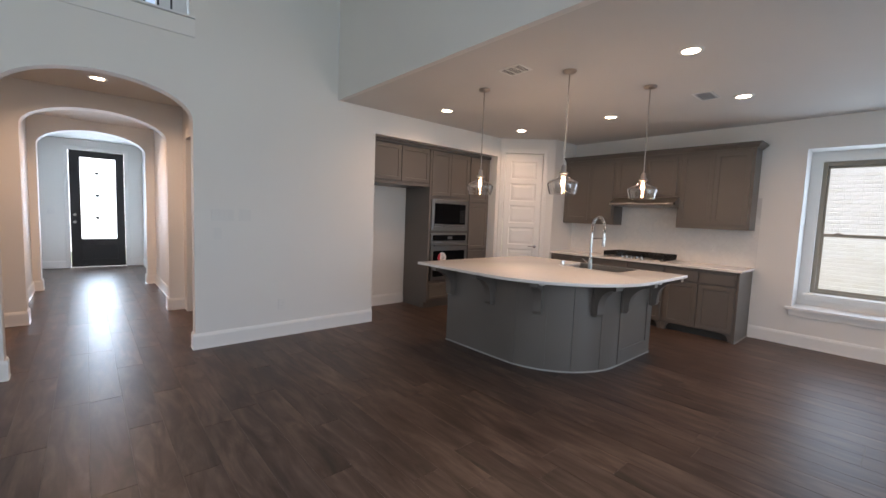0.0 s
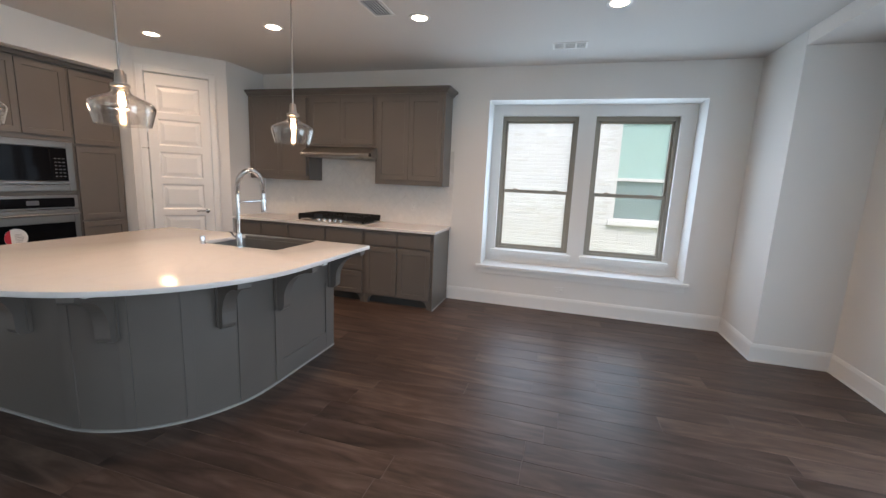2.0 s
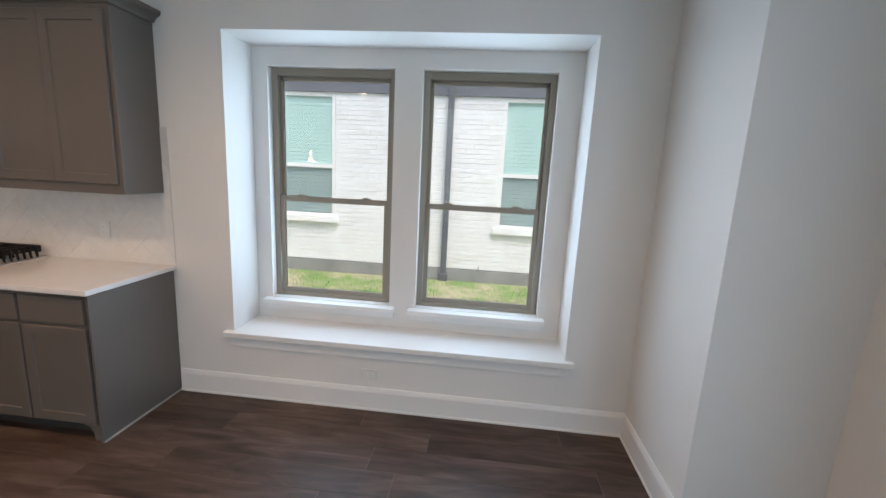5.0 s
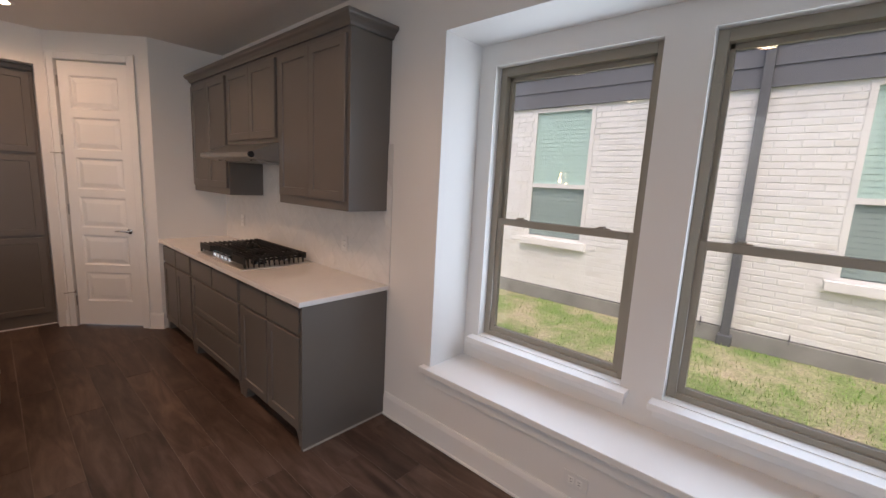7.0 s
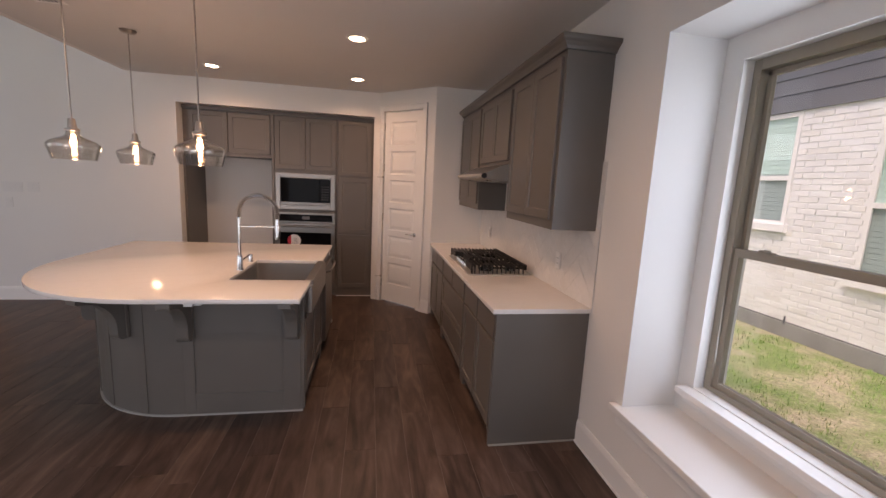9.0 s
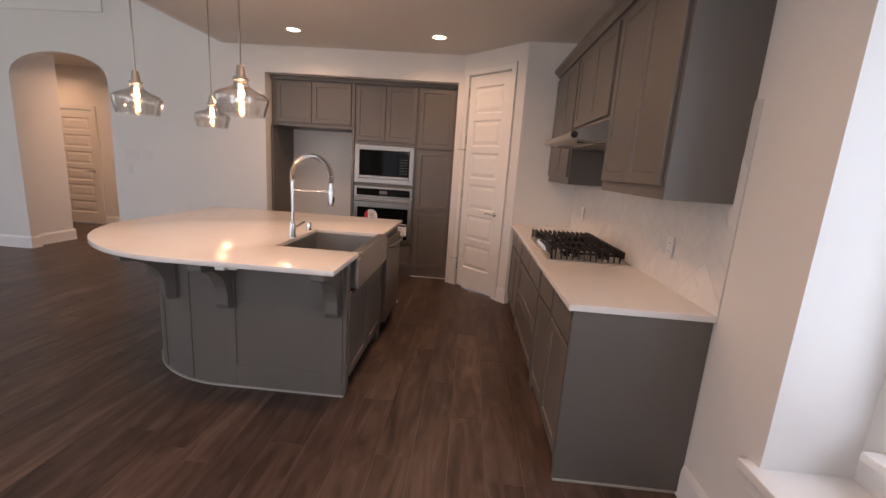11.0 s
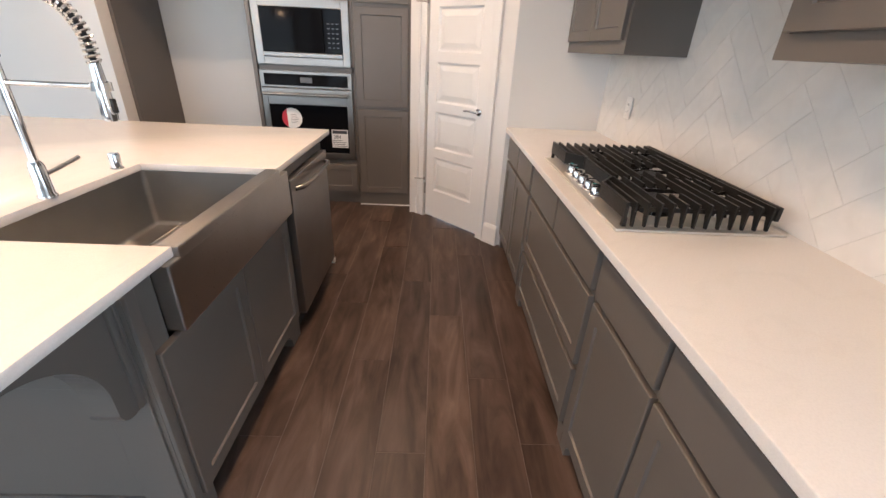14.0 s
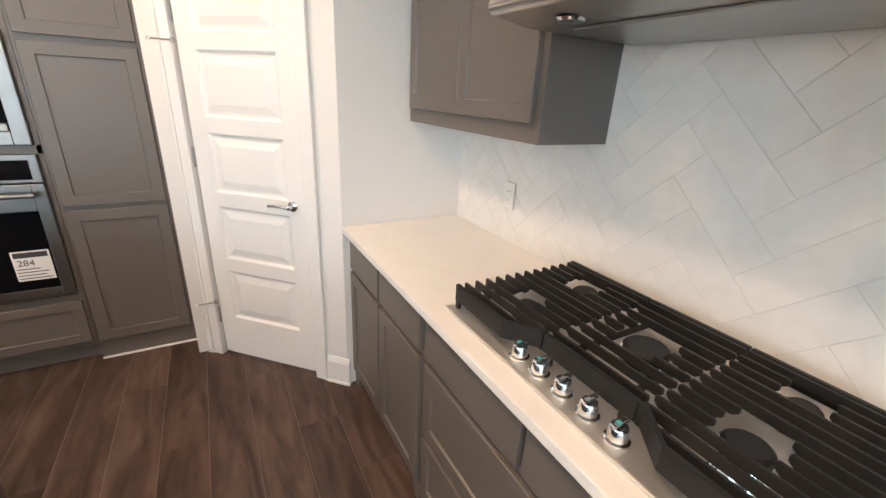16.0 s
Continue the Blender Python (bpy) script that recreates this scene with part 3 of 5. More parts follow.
def hung_window(name, y0, y1):
    w = thing(name, (7.36, (y0 + y1) / 2, WZ0), "taupe vinyl double-hung window in a white recess", "window", kind="structure")
    z0, z1, zm = WZ0, WZ1, 1.41
    fx0, fx1, f = 7.36, 7.44, 0.042
    part("window_frame", boxes(((fx0, y0, z0), (fx1, y0 + f, z1)), ((fx0, y1 - f, z0), (fx1, y1, z1)), ((fx0, y0 + f, z1 - f - 0.01), (fx1, y1 - f, z1)), ((fx0, y0 + f, z0), (fx1, y1 - f, z0 + 0.03)), bev=0.003), VINYL, w)
    s = 0.032
    a, b = y0 + f, y1 - f
    low = part("lower_sash", boxes(((fx0 + 0.012, a, z0 + 0.03), (fx0 + 0.04, a + s, zm + 0.02)), ((fx0 + 0.012, b - s, z0 + 0.03), (fx0 + 0.04, b, zm + 0.02)), ((fx0 + 0.012, a + s, z0 + 0.03), (fx0 + 0.04, b - s, z0 + 0.03 + s)), ((fx0 + 0.008, a + s, zm - 0.02), (fx0 + 0.042, b - s, zm + 0.02)), bev=0.003), VINYL, w)
    up = part("upper_sash", boxes(((fx0 + 0.045, a, zm - 0.02), (fx0 + 0.07, a + s * 0.7, z1 - f - 0.01)), ((fx0 + 0.045, b - s * 0.7, zm - 0.02), (fx0 + 0.07, b, z1 - f - 0.01)), ((fx0 + 0.045, a, z1 - f - 0.035), (fx0 + 0.07, b, z1 - f - 0.01)), ((fx0 + 0.045, a, zm - 0.018), (fx0 + 0.07, b, zm + 0.018)), bev=0.003), VINYL, w)
    for par, x, zz0, zz1, m in ((low, fx0 + 0.026, z0 + 0.03 + s, zm - 0.02, s), (up, fx0 + 0.058, zm + 0.018, z1 - f - 0.035, s * 0.7)):
        p = part("pane", boxes(((x - 0.002, a + m - 0.004, zz0 - 0.004), (x + 0.002, b - m + 0.004, zz1 + 0.004))), GLASS, par, "clear glass pane")
        p.visible_shadow = False
    for k in (0.2, 0.8):
        yc = a + (b - a) * k
        part("sash_latch", boxes(((fx0 + 0.006, yc - 0.035, zm + 0.02), (fx0 + 0.035, yc + 0.035, zm + 0.028)), ((fx0 - 0.004, yc - 0.012, zm + 0.028), (fx0 + 0.03, yc + 0.02, zm + 0.036)), bev=0.002), VINYL, low)
    part("window_sill", boxes(((7.225, y0 - 0.045, 0.616), (7.2995, y1 + 0.045, 0.652)), ((7.2995, y0 + 0.001, 0.616), (7.352, y1 - 0.001, 0.6555)), bev=0.005), TRIM, w, "white ledge below the sash")
    part("sill_apron", boxes(((7.272, y0 - 0.03, 0.565), (7.299, y1 + 0.03, 0.614)), bev=0.004), TRIM, w, "white moulding under the ledge")
    part("balance_cover", boxes(((fx0 - 0.004, b + 0.006, 2.12), (fx0 + 0.004, b + 0.024, 2.24)), bev=0.002), VINYL, w)


hung_window("window_1", *W[0])
hung_window("window_2", *W[1])


# ---- panelled doors ----
def panel_door(name, m, w, h, t, panels, label, handle_side, kind="structure"):
    """Moulded door in local space: x across, front face at y=0, thickness towards +y."""
    e = new(name)
    e.matrix_world = m
    FRAMES[e.name] = m
    tagged(e, label, "door", kind=kind)
    bm = bmesh.new()
    mx, bz = 0.095, 0.25 * h / 2.55
    gap = 0.075
    ph = (h - bz - 0.125 - gap * (panels - 1)) / panels
    levels = [bz + i * (ph + gap) for i in range(panels)]
    # face with sunk, bevelled panels
    xs = [0, mx, w - mx, w]
    zs = [0] + [v for z in levels for v in (z, z + ph)] + [h]
    for i in range(3):
        for j in range(len(zs) - 1):
            hole = i == 1 and j % 2 == 1
            x0, x1, z0, z1 = xs[i], xs[i + 1], zs[j], zs[j + 1]
            if not hole:
                bm.faces.new([bm.verts.new(p) for p in ((x0, 0, z0), (x1, 0, z0), (x1, 0, z1), (x0, 0, z1))])
                continue
            loops = []
            for ins, y in ((0, 0), (0.014, 0.011), (0.026, 0.011), (0.062, 0.003), (0.066, 0.003)):
                loops.append([bm.verts.new(p) for p in ((x0 + ins, y, z0 + ins), (x1 - ins, y, z0 + ins), (x1 - ins, y, z1 - ins), (x0 + ins, y, z1 - ins))])
            for a, b in zip(loops, loops[1:]):
                for k in range(4):
                    bm.faces.new((a[k], a[(k + 1) % 4], b[(k + 1) % 4], b[k]))
            bm.faces.new(loops[-1])
    bmesh.ops.remove_doubles(bm, verts=bm.verts[:], dist=1e-5)
    box(bm, (0, 0.0112, 0), (w, t, h))
    bm.faces.new([bm.verts.new(p) for p in ((0, 0, 0), (0, 0.012, 0), (0, 0.012, h), (0, 0, h))])
    bm.faces.new([bm.verts.new(p) for p in ((w, 0, 0), (w, 0.012, 0), (w, 0.012, h), (w, 0, h))])
    bm.faces.new([bm.verts.new(p) for p in ((0, 0, 0), (w, 0, 0), (w, 0.012, 0), (0, 0.012, 0))])
    part("door_leaf", bm, TRIM, e, local=True)
    hx = w - 0.07 if handle_side > 0 else 0.07
    s = -handle_side
    bm = bmesh.new()
    lathe(bm, [(0.0, 0.0), (0.026, 0.0), (0.026, -0.008), (0.012, -0.014), (0.011, -0.045), (0.0, -0.047)], (hx, 0, 0.98), 20, 'Y')
    part("rose", bm, CHROME, e, "chrome door rose", True, True)
    bm = bmesh.new()
    tube(bm, [(hx, -0.042, 0.98), (hx + s * 0.03, -0.046, 0.982), (hx + s * 0.075, -0.046, 0.984), (hx + s * 0.115, -0.042, 0.978)], 0.0085, 10)
    part("door_handle", bm, CHROME, e, "chrome lever handle", True, True)
    hs = -0.008 if handle_side > 0 else w + 0.008
    for z in (0.25, h * 0.46, h * 0.72, h - 0.18):
        bm = bmesh.new()
        lathe(bm, [(0.0, -0.05), (0.006, -0.05), (0.006, 0.05), (0.0, 0.05)], (hs, -0.004, z), 10)
        part("hinge", bm, NICKEL, e, "satin nickel hinge", True, True)
    return e


def casing(m, x0, x1, h, name):
    """Moulded casing round a door opening, in the door wall's own space."""
    bm = bmesh.new()
    cw = 0.06
    for a, b in (((x0 - cw, -0.016, 0), (x0, -0.001, h + cw)), ((x1, -0.016, 0), (x1 + cw, -0.001, h + cw)), ((x0, -0.016, h), (x1, -0.001, h + cw))):
        box(bm, a, b, 0.005)
    box(bm, (x0 - cw - 0.012, -0.022, 0), (x0 - cw, -0.001, h + cw + 0.012), 0.003)
    box(bm, (x1 + cw, -0.022, 0), (x1 + cw + 0.012, -0.001, h + cw + 0.012), 0.003)
    box(bm, (x0 - cw - 0.012, -0.022, h + cw), (x1 + cw + 0.012, -0.001, h + cw + 0.012), 0.003)
    bmesh.ops.transform(bm, matrix=m, verts=bm.verts[:])
    return solid(name, bm, TRIM, "white moulded door casing", "trim")


panel_door("door_pantry", pantry @ pose(S0 + 0.012, 0.012, 0.018), S1 - S0 - 0.024, DOOR_H - 0.03, 0.045, 6, "closed white moulded panel pantry door with chrome lever", 1)
casing(pantry, S0 + 0.002, S1 - 0.002, DOOR_H, "trim_pantry")
cross = pose(DX0, 6.86, 0)
panel_door("door_cross_hall", cross @ pose(0.012, 0.012, 0.012), DX1 - DX0 - 0.024, CROSS_H - 0.03, 0.045, 6, "closed white moulded panel door in the cross hall", 1)
casing(cross, 0.002, DX1 - DX0 - 0.002, CROSS_H, "trim_cross_hall")

# door stops on the pantry hinges
for z in (0.36, 1.73):
    st = new("door_stop")
    st.matrix_world = pantry @ pose(S0 + 0.005, -0.02, z)
    FRAMES[st.name] = st.matrix_world.copy()
    tagged(st, "small metal hinge-pin door stop", "door stop", "hinge stops")
    bm = bmesh.new()
    tube(bm, [(0, 0.01, 0), (-0.03, -0.03, 0), (-0.055, -0.055, 0)], 0.004, 8)
    lathe(bm, [(0.0, -0.012), (0.009, -0.012), (0.009, 0.012), (0.0, 0.012)], (0.0, 0.012, 0), 10)
    part("stop_arm", bm, NICKEL, st, local=True)
    bm = bmesh.new()
    box(bm, (-0.066, -0.066, -0.009), (-0.05, -0.05, 0.009), 0.003)
    part("bumper", bm, WPLASTIC, st, "white rubber bumper", local=True)

# front door
fd = thing("door_front", ((FX0 + FX1) / 2, FY + 0.03, 0), "closed black front door with a tall glass lite", "door", kind="structure")
gx0, gx1, gz0, gz1 = FX0 + 0.19, FX1 - 0.16, 0.64, 2.46
part("door_leaf", boxes(((FX0 + 0.01, FY + 0.01, 0.012), (gx0, FY + 0.06, FH - 0.01)), ((gx1, FY + 0.01, 0.012), (FX1 - 0.01, FY + 0.06, FH - 0.01)), ((gx0, FY + 0.01, 0.012), (gx1, FY + 0.06, gz0)), ((gx0, FY + 0.01, gz1), (gx1, FY + 0.06, FH - 0.01))), BLACK, fd)
part("lite_frame", boxes(((gx0 - 0.03, FY - 0.004, gz0 - 0.03), (gx0, FY + 0.009, gz1 + 0.03)), ((gx1, FY - 0.004, gz0 - 0.03), (gx1 + 0.03, FY + 0.009, gz1 + 0.03)), ((gx0, FY - 0.004, gz0 - 0.03), (gx1, FY + 0.009, gz0)), ((gx0, FY - 0.004, gz1), (gx1, FY + 0.009, gz1 + 0.03)), bev=0.003), BLACK, fd)
part("lower_panel", boxes(((gx0 - 0.01, FY - 0.002, 0.18), (gx1 + 0.01, FY + 0.0095, 0.52)), bev=0.008), BLACK, fd)
pg = part("pane", boxes(((gx0, FY + 0.03, gz0), (gx1, FY + 0.036, gz1))), GLASS, fd, "bright glass pane")
pg.visible_shadow = False
for z in (2.12, 1.62, 1.12):
    part("sticker", boxes(((gx0 + 0.25, FY + 0.024, z - 0.03), (gx0 + 0.32, FY + 0.0285, z + 0.03)), ((gx0 + 0.265, FY + 0.022, z - 0.015), (gx0 + 0.305, FY + 0.0235, z + 0.015))), SLATE, fd, "small grey mark on the glass")
bm = bmesh.new()
lathe(bm, [(0, 0), (0.03, 0), (0.028, -0.02), (0, -0.024)], (FX0 + 0.085, FY + 0.01, 1.18), 18, 'Y')
part("deadbolt", bm, NICKEL, fd, "satin nickel deadbolt", True)
bm = bmesh.new()
lathe(bm, [(0, 0), (0.03, 0), (0.028, -0.012), (0.012, -0.02), (0.012, -0.05), (0.028, -0.06), (0.03, -0.08), (0, -0.09)], (FX0 + 0.085, FY + 0.01, 1.02), 18, 'Y')
part("door_knob", bm, NICKEL, fd, "satin nickel knob", True)
casing(pose(FX0, FY, 0), 0.0, FX1 - FX0, FH, "trim_front_door")

# balcony: cap, trim and iron balusters in the upper opening
solid("trim_balcony", boxes(((-2.42, NORTH - 0.02, 3.10), (1.105, NORTH - 0.001, 3.265)), ((-2.42, NORTH - 0.035, 3.2715), (1.105, NORTH + 0.15, 3.29))), TRIM, "white cap and face board under the balcony rail", "trim")
rail = thing("balcony_railing", (-0.7, NORTH + 0.065, 3.29), "dark iron balcony railing with slim balusters", "railing")
part("handrail", boxes(((-2.4, NORTH + 0.035, 4.28), (1.06, NORTH + 0.095, 4.34)), bev=0.01), BLACK, rail)
x = -2.33
while x < 1.0:
    part("baluster", boxes(((x - 0.008, NORTH + 0.057, 3.2905), (x + 0.008, NORTH + 0.073, 4.279))), BLACK, rail)
    x += 0.105
part("newel_post", boxes(((-0.02, NORTH + 0.1, 3.2905), (0.08, NORTH + 0.2, 4.45)), bev=0.01), BLACK, rail, "dark newel post")


# ---- cabinets along the east wall ----
def facing_west(x, y, z):
    """Pose of a front whose face looks to -x: local x runs towards -y."""
    return pose(x, y, z, 0, 0, -90)


BX, CT = 6.362, 0.933


def base_unit(y0, y1, layout, label):
    u = thing("base_cabinet", (6.65, (y0 + y1) / 2, 0), label, "cabinet", "base cabinets under the counter")
    part("body", boxes(((BX, y0 + 0.001, 0.10), (EAST - 0.012, y1 - 0.001, CT - 0.032))), CAB, u)
    # toe kick's shade under the cabinet is painted into its colour
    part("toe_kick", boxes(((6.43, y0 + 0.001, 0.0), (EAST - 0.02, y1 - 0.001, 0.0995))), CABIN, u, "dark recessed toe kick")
    for yc, s in ((y0, 1), (y1, -1)):
        bm = prism(bmesh.new(), [(yc + s * 0.002, 0.0), (yc + s * 0.05, 0.0), (yc + s * 0.055, 0.045), (yc + s * 0.08, 0.085), (yc + s * 0.12, 0.0995), (yc + s * 0.002, 0.0995)], 'X', BX - 0.004, BX + 0.06)
        part("foot", bm, CAB, u, "curved bracket foot")
    w = y1 - y0
    g = 0.022
    half = (w - 3 * g) / 2
    for i in (0, 1):
        yy = y1 - g - i * (half + g * 0.9)
        front("drawer_front", slab(half, 0.15), facing_west(BX, yy, 0.722), u)
        if layout == "doors":
            front("door", shaker(half + 0.006, 0.588), facing_west(BX, yy + 0.003, 0.112), u)
    if layout == "drawers":
        front("drawer_front", shaker(w - 2 * g, 0.295, rail=0.05), facing_west(BX, y1 - g, 0.403), u)
        front("drawer_front", shaker(w - 2 * g, 0.27, rail=0.05), facing_west(BX, y1 - g, 0.108), u)
    return u


base_unit(1.452, 2.312, "doors", "taupe shaker base cabinet with two doors and drawers")
base_unit(2.312, 3.345, "drawers", "taupe shaker drawer cabinet under the cooktop")
base_unit(3.345, 4.176, "doors", "taupe shaker base cabinet beside the pantry wall")
ep = thing("end_panel", (6.65, 1.443, 0), "taupe painted cabinet end panel beside the window", "cabinet panel")
part("panel", boxes(((BX - 0.02, 1.436, 0.0), (EAST - 0.001, 1.4505, CT - 0.032)), bev=0.002), CAB, ep)
part("base_caulk", boxes(((BX - 0.015, 1.426, 0.0), (EAST - 0.003, 1.4355, 0.010)), bev=0.002), CAULK, ep, "pale caulk line at the floor")

ct = thing("countertop", (6.64, 2.8, CT - 0.03), "white quartz countertop with a square edge", "countertop")
part("slab", boxes(((6.314, 1.415, CT - 0.0305), (EAST - 0.0015, 4.1785, CT)), bev=0.003), QUARTZ, ct)


def upper_unit(y0, y1, z0, label):
    u = thing("wall_cabinet", (6.8, (y0 + y1) / 2, z0), label, "cabinet", "wall cabinets above the counter")
    X = 6.665
    part("body", boxes(((X, y0 + 0.001, z0), (EAST - 0.001, y1 - 0.001, 2.485))), CAB, u)
    w, g = y1 - y0, 0.03
    half = (w - 2 * g) / 2 - 0.001
    zb = z0 + (0.06 if z0 < 1.6 else 0.035)
    for i in (0, 1):
        front("door", shaker(half, 2.45 - zb), facing_west(X, y1 - g - i * (half + 0.002), zb), u)
    return u


upper_unit(1.46, 2.33, 1.43, "taupe shaker wall cabinet with two doors")
upper_unit(2.33, 3.262, 1.862, "short taupe shaker wall cabinet over the range hood")
upper_unit(3.262, 4.177, 1.43, "taupe shaker wall cabinet beside the pantry wall")
cr = thing("crown_moulding", (6.8, 2.8, 2.486), "taupe crown moulding along the wall cabinet tops", "moulding")
prof = [(6.662, 2.486), (6.65, 2.486), (6.642, 2.502), (6.626, 2.518), (6.608, 2.528), (6.602, 2.536), (6.602, 2.555), (6.662, 2.555)]
bm = bmesh.new()
rings = []
for y, flat in ((4.177, True), (1.46 - 0.0, False)):
    ring = []
    for px, pz in prof:
        out = 6.662 - px
        ring.append(bm.verts.new((px, y if flat else 1.458 - out, pz)))
    rings.append(ring)
rings.append([bm.verts.new((EAST - 0.002, 1.458 - (6.662 - px), pz)) for px, pz in prof])
for a, b in zip(rings, rings[1:]):
    for i in range(len(prof)):
        bm.faces.new((a[i], a[(i + 1) % len(prof)], b[(i + 1) % len(prof)], b[i]))
for rg in (rings[0], rings[-1]):
    bm.faces.new(rg)
box(bm, (6.666, 1.463, 2.4862), (EAST - 0.003, 4.175, 2.554))
part("cornice", bm, CAB, cr)

# ---- range hood ----
hd = thing("range_hood", (6.68, 2.79, 1.72), "slim stainless under-cabinet range hood", "range hood")
sec = [(EAST - 0.01, 1.725), (6.55, 1.725), (6.435, 1.742), (6.422, 1.755), (6.426, 1.772), (6.445, 1.780), (6.62, 1.857), (EAST - 0.01, 1.857)]
part("canopy", prism(bmesh.new(), sec, 'Y', 2.30, 3.225), STEEL_H, hd)
part("front_roll", lathe(bmesh.new(), [(0.0, 0), (0.021, 0), (0.021, 0.925), (0.0, 0.925)], (6.443, 2.30, 1.760), 16, 'Y'), STEEL_H, hd, "rounded steel front edge", True)
part("end_cap", lathe(bmesh.new(), [(0.0, 0), (0.0215, 0), (0.0215, 0.012), (0.0, 0.012)], (6.443, 2.289, 1.760), 16, 'Y', True), BLACK, hd, "black end cap", True)
part("grease_filter", boxes(((6.60, 2.40, 1.717), (6.93, 3.12, 1.7245)), bev=0.002), SINKM, hd)
for y in (2.45, 3.06):
    part("lamp_lens", lathe(bmesh.new(), [(0.0, -0.006), (0.028, -0.006), (0.034, 0.0), (0.0, 0.0)], (6.53, y, 1.728), 20), CHROME, hd, smooth=True)

# ---- gas cooktop ----
CY0, CY1, CX0, CX1 = 2.338, 3.275, 6.378, 6.925
cook = thing("gas_cooktop", ((CX0 + CX1) / 2, (CY0 + CY1) / 2, CT), "stainless gas cooktop with black cast-iron grates", "cooktop")
part("tray", boxes(((CX0, CY0, CT + 0.0005), (CX1, CY1, CT + 0.010)), bev=0.004), TRAYM, cook)
part("well", boxes(((CX0 + 0.115, CY0 + 0.03, CT + 0.0102), (CX1 - 0.02, CY1 - 0.03, CT + 0.0125)), bev=0.001), TRAYM, cook)
BURN = ((6.58, 2.515, 0.040), (6.80, 2.515, 0.030), (6.69, 2.80, 0.052), (6.56, 3.10, 0.030), (6.79, 3.09, 0.038))
GT = 1.025
BACK_X = 6.89


def grate(y0, y1, outer):
    """Grate of long blades; outer is -1 or 1 for the end that stands on the tray, 0 for the middle one."""
    bm = bmesh.new()
    top, low, foot = GT, GT - 0.024, CT + 0.0135
    fx = 6.40 if outer else 6.46
    # back rail
    box(bm, (BACK_X - 0.014, y0, GT - 0.045), (BACK_X, y1, GT + 0.001), 0.003)
    # front plate, bent back round the knobs on the outer grates
    if outer:
        free, joint = (y0, y1) if outer < 0 else (y1, y0)
        bend = joint + outer * 0.088
        step = [(6.40, free), (6.40, bend), (6.46, joint + outer * 0.012), (6.46, joint)]
        for (xa, ya), (xb, yb) in zip(step, step[1:]):
            prism(bm, [(xa, ya), (xa + 0.011, ya), (xb + 0.011, yb), (xb, yb)], 'Z', GT - 0.052, GT)
        box(bm, (6.402, free + (0 if outer < 0 else -0.016), foot), (6.414, free + (0.016 if outer < 0 else 0), GT - 0.05))
    else:
        box(bm, (fx, y0, GT - 0.052), (fx + 0.011, y1, GT), 0.002)
        for yy in (y0 + 0.02, y1 - 0.034):
            box(bm, (fx + 0.001, yy, foot), (fx + 0.010, yy + 0.014, GT - 0.05))
    # cross ties low between the blades
    for yy in (y0 + 0.045, y1 - 0.055):
        box(bm, (fx + 0.07, yy, GT - 0.044), (BACK_X - 0.012, yy + 0.009, GT - 0.030))
    count = 12 if outer else 9
    for i in range(count):
        x = fx + 0.034 + (BACK_X - 0.03 - fx - 0.03) * i / (count - 1)
        a, b = y0, y1
        if outer and x < 6.475:
            d = 0.088 * (1 - max(0.0, x - 6.405) / 0.07)
            a, b = (a, b - d) if outer < 0 else (a + d, b)
        runs = [(a, b)]
        for bx, by, r in BURN:
            if abs(x - bx) < r + 0.012 and a < by < b:
                gap = r + 0.016 - 0.25 * abs(x - bx)
                runs = [q for s, e in runs for q in ((s, by - gap), (by + gap, e))]
        for s, e in runs:
            if e - s < 0.02:
                continue
            pts = [(s, low + 0.010), (s, top - 0.003), (s + 0.003, top), (e - 0.003, top), (e, top - 0.003), (e, low + 0.010), (e - 0.012, low), (s + 0.012, low)]
            prism(bm, pts, 'X', x - 0.0034, x + 0.0034)
            # each blade turns down to the tray at the free end
            if outer < 0 and abs(s - y0) < 1e-6:
                prism(bm, [(y0, foot), (y0 + 0.010, foot), (y0 + 0.026, low), (y0 + 0.026, low + 0.012), (y0, low + 0.012)], 'X', x - 0.0033, x + 0.0033)
            if outer > 0 and abs(e - y1) < 1e-6:
                prism(bm, [(y1, foot), (y1 - 0.010, foot), (y1 - 0.026, low), (y1 - 0.026, low + 0.012), (y1, low + 0.012)], 'X', x - 0.0033, x + 0.0033)
    part("grate", bm, IRON, cook, "black cast-iron grate")


grate(2.352, 2.658, -1)
grate(2.661, 2.926, 0)
grate(2.929, 3.247, 1)
for bx, by, r in BURN:
    base = part("burner", lathe(bmesh.new(), [(r + 0.022, 0.0), (r + 0.016, 0.012), (r + 0.007, 0.040), (0.0, 0.040)], (bx, by, CT + 0.0126), 28), CHROME, cook, "polished burner ring", True)
    part("burner_cap", lathe(bmesh.new(), [(r + 0.003, 0.0), (r + 0.003, 0.008), (r - 0.004, 0.014), (0.0, 0.014)], (bx, by, CT + 0.0527), 28), IRON, base, "black burner cap", True)
